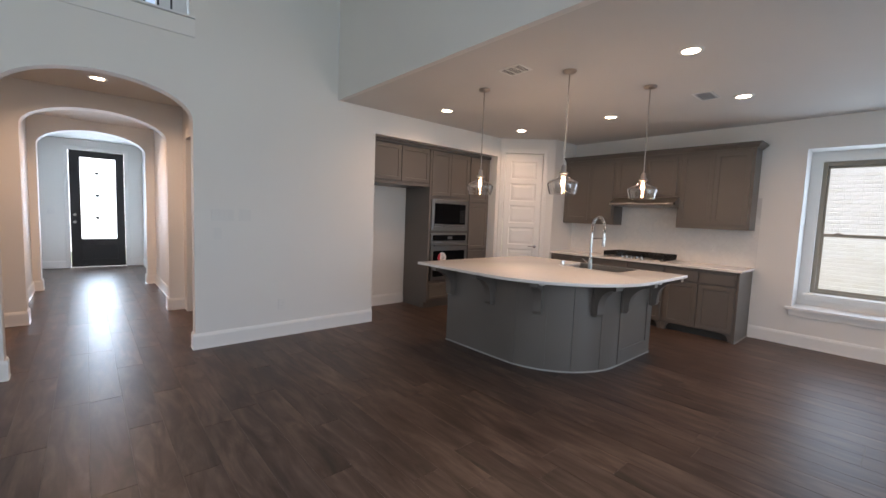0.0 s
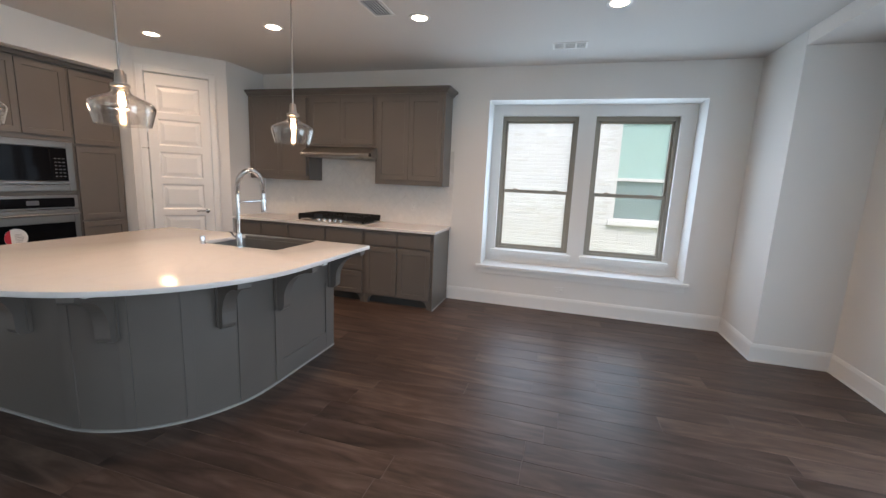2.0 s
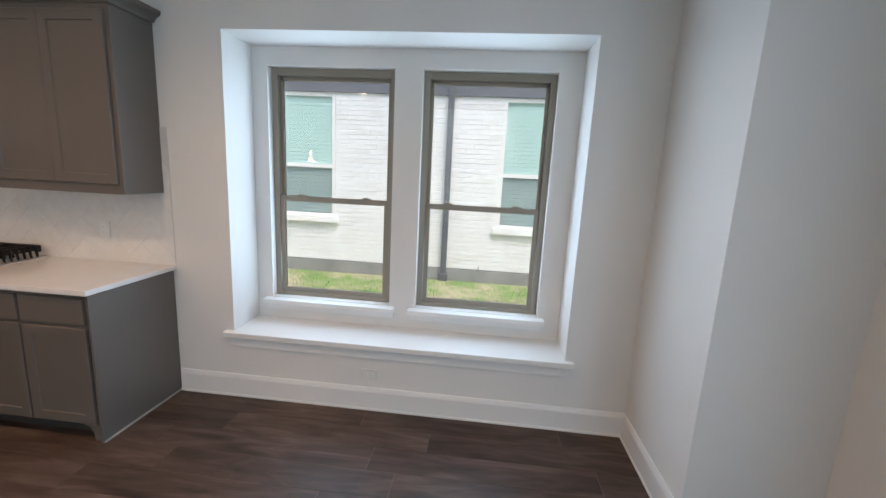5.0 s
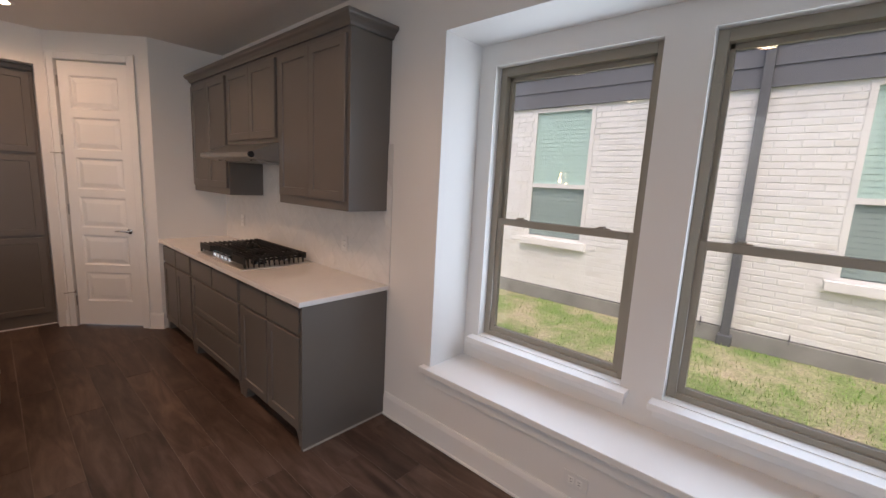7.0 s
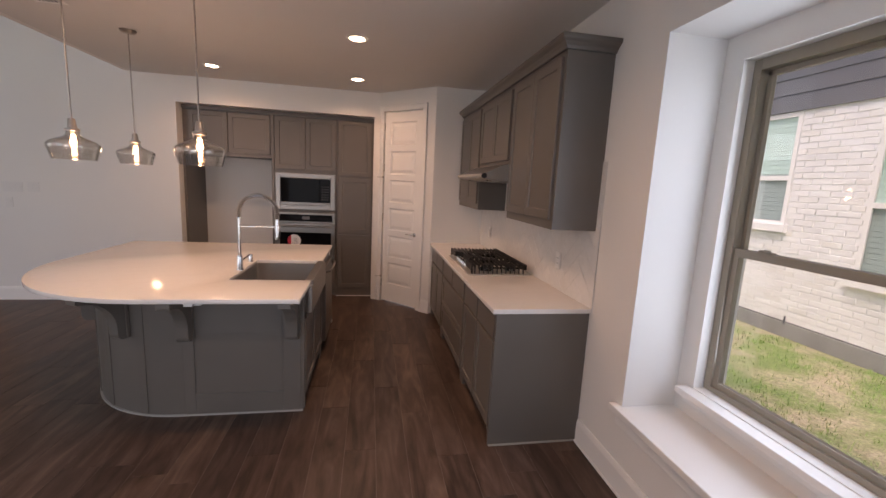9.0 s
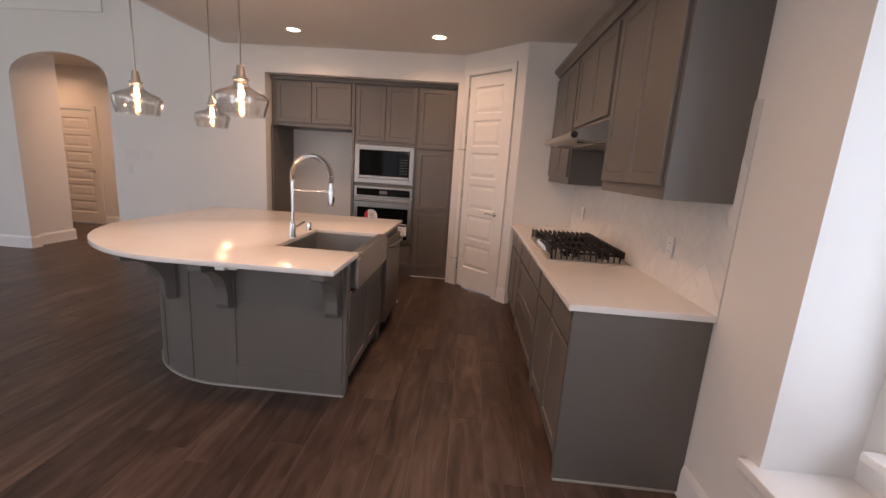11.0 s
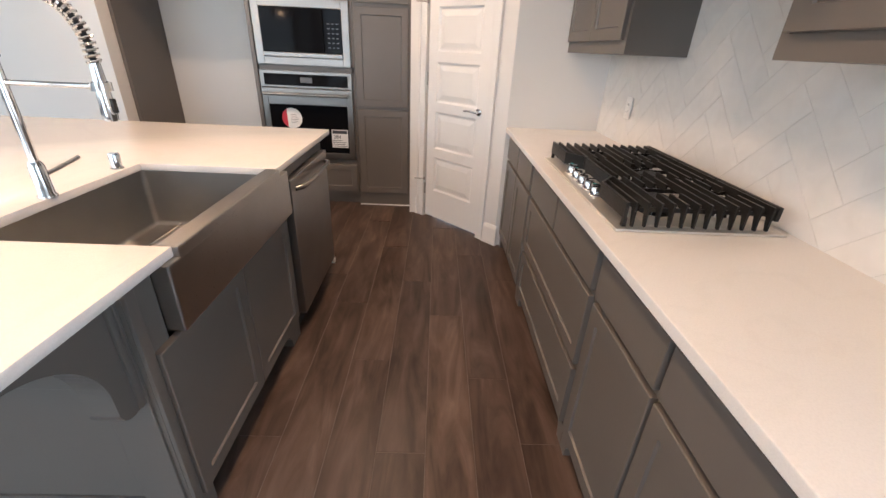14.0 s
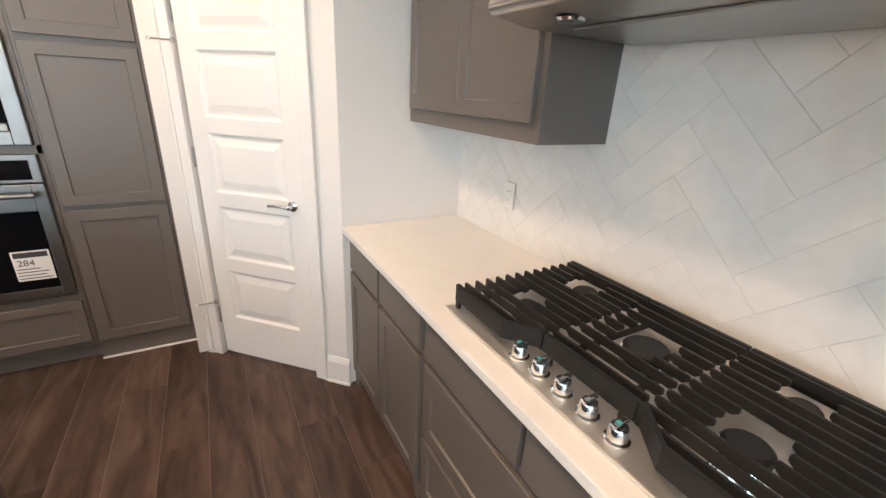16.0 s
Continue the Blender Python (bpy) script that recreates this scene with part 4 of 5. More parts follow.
for k in range(5):
    ky, kx = 2.663 + k * 0.075, 6.424
    knob = part("knob", lathe(bmesh.new(), [(0.026, 0), (0.026, 0.005), (0.021, 0.008), (0.0195, 0.032), (0.017, 0.036), (0.0, 0.036)], (kx, ky, CT + 0.0101), 24), CHROME, cook, "chrome control knob", True)
    part("grip", boxes(((kx - 0.020, ky - 0.006, CT + 0.0462), (kx + 0.020, ky + 0.006, CT + 0.056)), bev=0.003), CHROME, knob)
    # small flat teal patch on three of the grips
    if k in (0, 3, 4):
        part("teal_patch", boxes(((kx - 0.012, ky - 0.005, CT + 0.0562), (kx + 0.0, ky + 0.005, CT + 0.0568))), KNOBTEAL, knob, "small flat teal patch on the knob grip")


# ---- cover plates ----
def plate(m, gangs, kind, label):
    e = new("outlet" if kind == "outlet" else "light_switch")
    e.matrix_world = m
    FRAMES[e.name] = m
    tagged(e, label, "outlet" if kind == "outlet" else "switch")
    w = 0.045 * gangs + 0.03
    part("cover_plate", boxes(((-w / 2, -0.007, -0.06), (w / 2, -0.001, 0.06)), bev=0.002), PLATE, e, local=True)
    for g in range(gangs):
        x = (g - (gangs - 1) / 2) * 0.045
        if kind == "outlet":
            for z in (-0.02, 0.02):
                soc = part("socket", boxes(((x - 0.016, -0.0095, z - 0.014), (x + 0.016, -0.0072, z + 0.014)), bev=0.002), WPLASTIC, e, local=True)
                part("slot", boxes(((x - 0.008, -0.0105, z - 0.005), (x - 0.006, -0.0097, z + 0.006)), ((x + 0.006, -0.0105, z - 0.005), (x + 0.008, -0.0097, z + 0.006))), INK, soc, "dark slots", local=True)
        else:
            part("rocker", boxes(((x - 0.016, -0.0105, -0.032), (x + 0.016, -0.0072, 0.032)), bev=0.002), PLATE, e, local=True)
    return e


plate(pose(1.34, NORTH, 1.39), 4, "switch", "white four-gang switch plate on the wall")
plate(pose(1.556, NORTH, 1.395), 2, "switch", "white two-gang switch plate on the wall")
plate(pose(1.292, NORTH, 1.20), 1, "switch", "white single thermostat plate below the switches")
plate(pose(1.952, NORTH, 0.378), 1, "outlet", "white wall outlet near the baseboard")
plate(pose(EAST, 0.03, 0.262, 0, 0, -90) @ pose(0, 0, 0, 0, 90, 0), 1, "outlet", "white outlet set sideways under the window")
plate(pose(5.318, SOUTH_Y, 0.375, 0, 0, 180), 1, "outlet", "white wall outlet on the plain wall")
plate(pose(6.957, 3.725, 1.148, 0, 0, -90), 1, "outlet", "white outlet in the tile backsplash")
plate(pose(6.957, 1.915, 1.155, 0, 0, -90), 1, "outlet", "white outlet in the backsplash near the counter end")
plate(pose(-0.80, 6.86, 0.40), 1, "outlet", "white outlet in the cross hall")
plate(pose(-0.86, 6.86, 1.30), 1, "switch", "white switch in the cross hall")
plate(pose(-0.30, FY, 1.25), 2, "switch", "white switch plate beside the front door")
wb = thing("water_supply_box", (3.42, 5.62, 0.36), "white recessed water supply box in the recess", "utility box")
part("frame", boxes(((3.34, 5.612, 0.28), (3.36, 5.619, 0.44)), ((3.48, 5.612, 0.28), (3.50, 5.619, 0.44)), ((3.36, 5.612, 0.42), (3.48, 5.619, 0.44)), ((3.36, 5.612, 0.28), (3.48, 5.619, 0.30))), WPLASTIC, wb)
# no real recess: the box's inner shade is this panel's grey
part("box_back", boxes(((3.36, 5.615, 0.30), (3.48, 5.619, 0.42))), SLATE, wb, "flat grey panel, shade of the box interior in its colour")

# ---- tall cabinets in the north recess ----
NY = 5.01


def tall_front(parent, x0, x1, z0, z1, name="door", rail=0.055):
    front(name, shaker(x1 - x0, z1 - z0, rail=rail), pose(x0, NY, z0), parent)


fr = thing("refrigerator_cabinet", (3.7, 5.3, 1.94), "taupe shaker cabinet bridging the empty refrigerator space", "cabinet")
part("body", boxes(((3.164, NY, 1.90), (4.237, 5.61, 2.515))), CAB, fr)
tall_front(fr, 3.235, 3.70, 1.95, 2.455)
tall_front(fr, 3.71, 4.222, 1.95, 2.455)
part("lower_rail", boxes(((3.164, NY - 0.012, 1.90), (4.237, NY - 0.0005, 1.932)), bev=0.003), CAB, fr)
sp = thing("side_panel", (3.16, 5.3, 0), "taupe tall side panel of the refrigerator space", "cabinet panel")
part("panel", boxes(((3.164, NORTH + 0.132, 0.0), (3.192, 5.61, 1.899)), bev=0.002), CAB, sp)

ov = thing("oven_cabinet", (4.7, 5.3, 0), "tall taupe cabinet holding the microwave and wall oven", "cabinet")
part("body", boxes(((4.239, NY - 0.02, 0.10), (4.272, 5.61, 2.515)), ((4.272, NY, 1.728), (5.092, 5.61, 2.515)), ((4.272, NY, 1.19), (5.092, 5.61, 1.232)), ((4.272, NY, 0.10), (5.092, 5.61, 0.447)), ((4.272, NY, 0.447), (4.284, 5.61, 1.728)), ((5.072, NY, 0.447), (5.092, 5.61, 1.728))), CAB, ov)
tall_front(ov, 4.285, 4.672, 1.776, 2.455)
tall_front(ov, 4.678, 5.075, 1.776, 2.455)
tall_front(ov, 4.285, 5.075, 0.135, 0.395, "drawer_front", 0.05)
part("toe_kick", boxes(((4.241, NY + 0.05, 0), (5.091, 5.6, 0.0995))), CAB, ov)
pt = thing("pantry_cabinet", (5.37, 5.3, 0), "tall narrow taupe pantry cabinet with three doors", "cabinet")
part("body", boxes(((5.094, NY, 0.0), (5.583, 5.61, 2.515))), CAB, pt)
part("base_strip", boxes(((5.094, NY - 0.012, 0.0), (5.583, NY - 0.0005, 0.008))), TRIM, pt, "white caulked base strip")
for z0, z1 in ((1.72, 2.455), (0.925, 1.692), (0.127, 0.898)):
    tall_front(pt, 5.11, 5.555, z0, z1)
tf = thing("filler_trim", (4.38, NY, 2.52), "taupe top trim across the recess cabinets", "moulding")
part("strip", boxes(((3.164, NY - 0.03, 2.47), (5.583, NY - 0.001, 2.515)), bev=0.004), CAB, tf)

mw = thing("microwave", (4.72, NY, 1.24), "built-in stainless microwave with a black glass door", "microwave")
MX0, MX1, MZ0, MZ1 = 4.286, 5.070, 1.234, 1.724
f = 0.062
part("trim_kit", boxes(((MX0, NY - 0.03, MZ0), (MX0 + f, NY - 0.001, MZ1)), ((MX1 - f, NY - 0.03, MZ0), (MX1, NY - 0.001, MZ1)), ((MX0 + f, NY - 0.03, MZ1 - f), (MX1 - f, NY - 0.001, MZ1)), ((MX0 + f, NY - 0.03, MZ0), (MX1 - f, NY - 0.001, MZ0 + f)), bev=0.004), STEEL, mw, "brushed steel surround")
part("door", boxes(((MX0 + f + 0.002, NY - 0.036, MZ0 + f + 0.04), (MX1 - f - 0.15, NY - 0.002, MZ1 - f - 0.002)), bev=0.003), BLACKGLASS, mw, "black glass door")
cpn = part("control_panel", boxes(((MX1 - f - 0.148, NY - 0.036, MZ0 + f + 0.04), (MX1 - f - 0.002, NY - 0.002, MZ1 - f - 0.002)), bev=0.003), BLACKGLASS, mw, "black control panel")
part("handle_strip", boxes(((MX0 + f + 0.002, NY - 0.04, MZ0 + f + 0.003), (MX1 - f - 0.002, NY - 0.002, MZ0 + f + 0.036)), bev=0.003), STEEL, mw, "steel lower strip")
for r in range(6):
    for c in range(3):
        xx, zz = MX1 - f - 0.115 + c * 0.035, MZ0 + f + 0.08 + r * 0.035
        part("button", boxes(((xx, NY - 0.0372, zz), (xx + 0.02, NY - 0.0362, zz + 0.008))), SLATE, cpn)

wo = thing("wall_oven", (4.72, NY, 0.47), "stainless built-in wall oven with stickers on its black glass", "oven")
OX0, OX1, OZ0, OZ1 = 4.286, 5.070, 0.448, 1.19
cp = part("control_panel", boxes(((OX0, NY - 0.03, 1.055), (OX1, NY - 0.001, OZ1)), bev=0.004), STEEL, wo)
part("display_glass", boxes(((OX0 + 0.035, NY - 0.034, 1.072), (OX1 - 0.035, NY - 0.0305, 1.165)), bev=0.001), BLACKGLASS, cp, "black display strip")
part("display", boxes(((4.63, NY - 0.0352, 1.098), (4.73, NY - 0.0342, 1.142))), SLATE, cp, "grey display window")
dr = part("door", boxes(((OX0, NY - 0.036, OZ0), (OX0 + 0.05, NY - 0.001, 1.05)), ((OX1 - 0.05, NY - 0.036, OZ0), (OX1, NY - 0.001, 1.05)), ((OX0 + 0.05, NY - 0.036, OZ0), (OX1 - 0.05, NY - 0.001, OZ0 + 0.055)), ((OX0 + 0.05, NY - 0.036, 0.915), (OX1 - 0.05, NY - 0.001, 1.05)), bev=0.004), STEEL, wo)
part("door_glass", boxes(((OX0 + 0.05, NY - 0.033, OZ0 + 0.055), (OX1 - 0.05, NY - 0.004, 0.915))), BLACKGLASS, dr, "black glass")
bm = bmesh.new()
tube(bm, [(OX0 + 0.03, NY - 0.085, 1.005), (OX1 - 0.03, NY - 0.085, 1.005)], 0.013, 14)
for xx in (OX0 + 0.06, OX1 - 0.06):
    tube(bm, [(xx, NY - 0.036, 1.005), (xx, NY - 0.085, 1.005)], 0.009, 10)
part("handle", bm, STEEL, dr, "steel bar handle", True)
gy = NY - 0.0335
bm = bmesh.new()
lathe(bm, [(0.0, 0.0), (0.088, 0.0), (0.088, -0.0012), (0.0, -0.0012)], (4.524, gy, 0.80), 36, 'Y')
part("round_sticker", bm, PAPER, wo, "round white and red sticker")
bm = bmesh.new()
pts = [(4.524 + 0.0878 * math.cos(a), 0.80 + 0.0878 * math.sin(a)) for a in [radians(118 + 125 * i / 14) for i in range(15)]]
prism(bm, pts, 'Y', gy - 0.0024, gy - 0.0016)
part("sticker_print", bm, REDINK, wo, "red segment of the sticker")
for i in range(6):
    wbar = 0.07 - abs(i - 2.5) * 0.008
    part("sticker_print", boxes(((4.514, gy - 0.002, 0.76 + i * 0.014), (4.514 + wbar, gy - 0.0015, 0.763 + i * 0.014))), SLATE, wo)
lab = part("energy_label", boxes(((4.865, gy - 0.0012, 0.555), (5.012, gy, 0.715))), PAPER, wo, "white energy label")
part("label_header", boxes(((4.873, gy - 0.002, 0.68), (5.004, gy - 0.0014, 0.708))), INK, lab)
for i, wbar in enumerate((0.13, 0.11, 0.12, 0.09)):
    part("label_line", boxes(((4.872, gy - 0.002, 0.565 + i * 0.017), (4.872 + wbar, gy - 0.0014, 0.570 + i * 0.017))), SLATE, lab)
fc = bpy.data.curves.new("number", 'FONT')
fc.body, fc.size, fc.extrude = "284", 0.045, 0.0004
tmp = bpy.data.objects.new("number", fc)
scene.collection.objects.link(tmp)
me = bpy.data.meshes.new_from_object(tmp.evaluated_get(bpy.context.evaluated_depsgraph_get()))
bpy.data.objects.remove(tmp)
bm = bmesh.new()
bm.from_mesh(me)
bmesh.ops.transform(bm, matrix=pose(4.88, gy - 0.0018, 0.636, 90, 0, 0), verts=bm.verts[:])
part("number", bm, INK, lab, "printed number 284")

# ---- island ----
IX0, IX1, IY0, IY1, IR = 3.48, 5.105, 1.972, 3.65, 0.80


def rounded(x0, x1, y0, y1, r, seg=20):
    """Outline, counter-clockwise, with the corner at (x0, y0) rounded."""
    pts = [(x1, y0), (x1, y1), (x0, y1)]
    pts += [(x0 + r - r * math.cos(a), y0 + r - r * math.sin(a)) for a in [math.pi / 2 * i / seg for i in range(seg + 1)]]
    return pts


SY0, SY1, SX0, IT = 2.125, 2.90, 4.56, 0.932
AY0, AY1 = 2.085, 2.975
isl = thing("kitchen_island", (4.3, 2.85, 0), "taupe grey painted island with a curved side and corbels", "island")
bm = bmesh.new()
prism(bm, rounded(IX0, IX1 - 0.08, IY0, IY1, IR), 'Z', 0.0, 0.10)
box(bm, (IX1 - 0.08, IY0, 0.0), (IX1, IY0 + 0.10, 0.10))
prism(bm, rounded(IX0, IX1, IY0, IY1, IR), 'Z', 0.10, 0.63)
o = rounded(IX0, IX1, IY0, IY1, IR)
o = [(IX1, IY0), (IX1, AY0 - 0.003), (SX0 - 0.012, AY0 - 0.003), (SX0 - 0.012, AY1 + 0.003), (IX1, AY1 + 0.003)] + o[1:]
prism(bm, o, 'Z', 0.63, IT - 0.0305)
part("body", bm, CAB, isl, smooth=True)
# flat battens and base line on the seating side
bm = bmesh.new()
for x0, x1 in ((4.975, 5.093), (4.33, 4.40)):
    box(bm, (x0, IY0 - 0.009, 0.013), (x1, IY0 - 0.0005, IT - 0.031), 0.002)
box(bm, (4.40, IY0 - 0.0088, 0.60), (4.975, IY0 - 0.0005, IT - 0.031), 0.002)
box(bm, (4.40, IY0 - 0.0088, 0.013), (4.975, IY0 - 0.0005, 0.16), 0.002)
part("face_frame", bm, CAB, isl)
for a in (8, 30, 52, 74):
    ang = radians(a)
    cx, cy = IX0 + IR - IR * math.cos(ang), IY0 + IR - IR * math.sin(ang)
    bm = boxes(((-0.003, -0.028, 0.013), (0.006, 0.028, 0.90)), bev=0.001)
    bmesh.ops.transform(bm, matrix=pose(cx, cy, 0, 0, 0, a + 180), verts=bm.verts[:])
    part("batten", bm, CAB, isl)
bm = bmesh.new()
path = [(x, y) for x, y in rounded(IX0, IX1, IY0, IY1, IR, 24)][2:] + [(IX1, IY0)]
for (xa, ya), (xb, yb) in zip(path, path[1:]):
    d = Vector((xb - xa, yb - ya, 0)).normalized()
    nrm = Vector((d.y, -d.x, 0))
    if nrm.dot(Vector((xa - 4.4, ya - 2.9, 0))) < 0:
        nrm = -nrm
    q = [Vector((xa, ya, 0)), Vector((xb, yb, 0)), Vector((xb, yb, 0)) + nrm * 0.012, Vector((xa, ya, 0)) + nrm * 0.012]
    lo = [bm.verts.new(v) for v in q]
    hi = [bm.verts.new(v + Vector((0, 0, 0.012))) for v in q]
    for i in range(4):
        bm.faces.new((lo[i], lo[(i + 1) % 4], hi[(i + 1) % 4], hi[i]))
    bm.faces.new(hi)
part("base_caulk", bm, CAULK, isl, "pale caulk line at the floor")


def corbel(x, y, turn):
    """Scrolled bracket under the overhang; local -y points out."""
    side = [(0, 0.0), (0, 0.34), (-0.305, 0.34), (-0.305, 0.305)]
    side += [(-0.295 + 0.22 * math.sin(t), 0.085 + 0.21 * math.cos(t)) for t in [math.pi / 2 * i / 14 for i in range(0, 14)]]
    side += [(-0.075, 0.085), (-0.074, 0.035), (-0.066, 0.014), (-0.052, 0.003), (-0.04, 0.0)]
    bm = bmesh.new()
    prism(bm, side, 'X', -0.038, 0.038)
    box(bm, (-0.046, -0.02, 0.005), (0.046, -0.0005, 0.34), 0.002)
    bmesh.ops.transform(bm, matrix=pose(x, y, 0.5605, 0, 0, turn), verts=bm.verts[:])
    part("corbel", bm, CAB, isl, "curved taupe corbel")


def on_arc(a):
    t = radians(a)
    return IX0 + IR - (IR + 0.004) * math.cos(t), IY0 + IR - (IR + 0.004) * math.sin(t), a - 90


corbel(IX0 - 0.001, 3.56, -90)
corbel(IX0 - 0.001, 2.95, -90)
corbel(*on_arc(26))
corbel(*on_arc(66))
corbel(4.365, IY0 - 0.01, 0)
corbel(5.045, IY0 - 0.01, 0)
for bx, by in ((4.50, 1.70), (3.36, 2.27)):
    part("mounting_bracket", boxes(((bx - 0.025, by - 0.035, 0.878), (bx + 0.025, by + 0.10, 0.9012)), ((bx - 0.025, by + 0.08, 0.85), (bx + 0.025, by + 0.10, 0.879)), bev=0.002), WPLASTIC, isl, "small white steel bracket under the top")
# sink doors and end parts on the aisle side
aisle = IX1


def facing_east(x, y, z):
    return pose(x, y, z, 0, 0, 90)


for y in (2.012, 2.497):
    front("door", shaker(0.478, 0.565), facing_east(aisle, y, 0.115), isl)
part("corner_post", boxes(((aisle, IY0 + 0.001, 0.013), (aisle + 0.012, 2.006, 0.90)), bev=0.002), CAB, isl)
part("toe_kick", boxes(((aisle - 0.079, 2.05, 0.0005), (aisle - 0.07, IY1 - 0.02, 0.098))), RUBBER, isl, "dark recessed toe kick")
part("foot", prism(bmesh.new(), [(2.86, 0.0), (2.97, 0.0), (2.97, 0.115), (2.76, 0.115), (2.82, 0.09), (2.85, 0.05)], 'X', aisle - 0.05, aisle + 0.012), CAB, isl, "curved bracket foot")

# island countertop
TX0, TX1, TY0, TY1, TR = 3.14, 5.14, 1.64, 3.815, 1.1
it = thing("island_countertop", (4.2, 2.8, 0.884), "white quartz island top with a broad curved overhang", "countertop")
o = rounded(TX0, TX1, TY0, TY1, TR, 40)
o = [(TX1, TY0), (TX1, SY0 + 0.012), (SX0 + 0.015, SY0 + 0.012), (SX0 + 0.015, SY1 - 0.012), (TX1, SY1 - 0.012)] + o[1:]
bm = prism(bmesh.new(), o, 'Z', IT - 0.03, IT)
bmesh.ops.recalc_face_normals(bm, faces=bm.faces[:])
sharp = [e for e in bm.edges if len(e.link_faces) == 2 and e.calc_face_angle() > 1.2 and abs(e.verts[0].co.z - e.verts[1].co.z) < 1e-4]
bmesh.ops.bevel(bm, geom=sharp, offset=0.003, segments=2, profile=0.5, affect='EDGES')
part("slab", bm, QUARTZ, it, smooth=True)

# farmhouse sink
sk = thing("farmhouse_sink", (4.88, 2.58, 0.65), "stainless apron-front farmhouse sink", "sink")
e = 0.010
part("apron", boxes(((TX1 - 0.045, AY0, 0.70), (5.156, AY1, IT - 0.0312)), ((TX1 - 0.045, SY0 + 0.013, IT - 0.04), (5.156, SY1 - 0.013, IT - 0.001)), bev=0.006), STEEL_H, sk, "wide brushed steel apron")
bm = bmesh.new()
loops = []
for d, z in ((0, IT - 0.031), (0, 0.645), (e, 0.655), (e, IT - 0.031)):
    x0, x1, y0, y1 = SX0 + d, TX1 - 0.046 - d, SY0 + d, SY1 - d
    loops.append([bm.verts.new(p) for p in ((x0, y0, z), (x1, y0, z), (x1, y1, z), (x0, y1, z))])
for a, b in zip(loops, loops[1:] + loops[:1]):
    if a is loops[1]:
        continue
    for i in range(4):
        bm.faces.new((a[i], a[(i + 1) % 4], b[(i + 1) % 4], b[i]))
bm.faces.new(loops[1][::-1])
bm.faces.new(loops[2])
corner = [g for g in bm.edges if g.verts[0].co.z > 0.65 and g.verts[1].co.z > 0.65 and any(v in loops[2] for v in g.verts)]
bmesh.ops.bevel(bm, geom=corner, offset=0.02, segments=4, profile=0.5, affect='EDGES')
part("basin", bm, SINKM, sk, smooth=True)
part("drain", lathe(bmesh.new(), [(0.055, 0.0), (0.052, 0.004), (0.03, 0.002), (0.0, 0.001)], (4.78, 2.58, 0.6552), 28), CHROME, sk, "round chrome drain", True)
bm = bmesh.new()
for yy in (2.30, 2.86):
    tube(bm, [(4.70, yy, 0.672), (5.02, yy, 0.672)], 0.003, 6)
for i in range(9):
    xx = 4.70 + i * 0.04
    tube(bm, [(xx, 2.30, 0.672), (xx, 2.86, 0.672)], 0.0025, 6)
for xx in (4.70, 5.02):
    for yy in (2.30, 2.86):
        tube(bm, [(xx, yy, 0.655), (xx, yy, 0.672)], 0.004, 6)
rk = thing("sink_rack", (4.86, 2.58, 0.655), "thin wire rack on the bottom of the sink", "sink rack")
part("wires", bm, CHROME, rk, smooth=True)

# pull-down spring faucet
FXX, FYY = 4.56, 2.46
fa = thing("kitchen_faucet", (FXX, FYY, IT), "tall chrome spring-neck pull-down kitchen faucet", "faucet")
part("base", lathe(bmesh.new(), [(0.0, 0), (0.027, 0), (0.027, 0.006), (0.022, 0.012), (0.022, 0.10), (0.016, 0.115), (0.0, 0.115)], (FXX, FYY, IT), 24), CHROME, fa, smooth=True)
part("riser", tube(bmesh.new(), [(FXX, FYY, IT + 0.10), (FXX, FYY, 1.345)], 0.013, 16), CHROME, fa, smooth=True)
arc = [(FXX, FYY, 1.335 + 0.01 * i) for i in range(5)]
arc += [(FXX + 0.14 - 0.14 * math.cos(t), FYY, 1.38 + 0.14 * math.sin(t)) for t in [math.pi * i / 24 for i in range(25)]]
arc += [(FXX + 0.28, FYY, 1.38 - 0.015 * i) for i in range(1, 4)]
part("hose", tube(bmesh.new(), arc, 0.008, 10), RUBBER, fa, "dark hose inside the spring", True)
av = [Vector(p) for p in arc]
cum = [0.0]
for p, q in zip(av, av[1:]):
    cum.append(cum[-1] + (q - p).length)
turns, per = 36, 10
coil = []
for i in range(turns * per + 1):
    s = cum[-1] * i / (turns * per)
    j = max(k for k in range(len(cum)) if cum[k] <= s + 1e-9)
    j = min(j, len(av) - 2)
    f = (s - cum[j]) / (cum[j + 1] - cum[j])
    p = av[j].lerp(av[j + 1], f)
    d = (av[j + 1] - av[j]).normalized()
    side = Vector((0, 1, 0))
    nr = d.cross(side)
    a = 2 * math.pi * i / per
    coil.append(p + 0.0165 * (math.cos(a) * side + math.sin(a) * nr))
part("spring", tube(bmesh.new(), coil, 0.0042, 6), CHROME, fa, "coiled chrome spring", True)
part("spray_head", lathe(bmesh.new(), [(0.0, 0), (0.019, 0), (0.021, 0.02), (0.018, 0.09), (0.014, 0.16), (0.0, 0.16)], (FXX + 0.28, FYY, 1.182), 20), CHROME, fa, smooth=True)
part("spray_button", boxes(((FXX + 0.297, FYY - 0.008, 1.205), (FXX + 0.305, FYY + 0.008, 1.245)), bev=0.002), RUBBER, fa, "black spray button")
part("holder_arm", tube(bmesh.new(), [(FXX, FYY, 1.278), (FXX + 0.262, FYY, 1.278)], 0.008, 12), CHROME, fa, smooth=True)
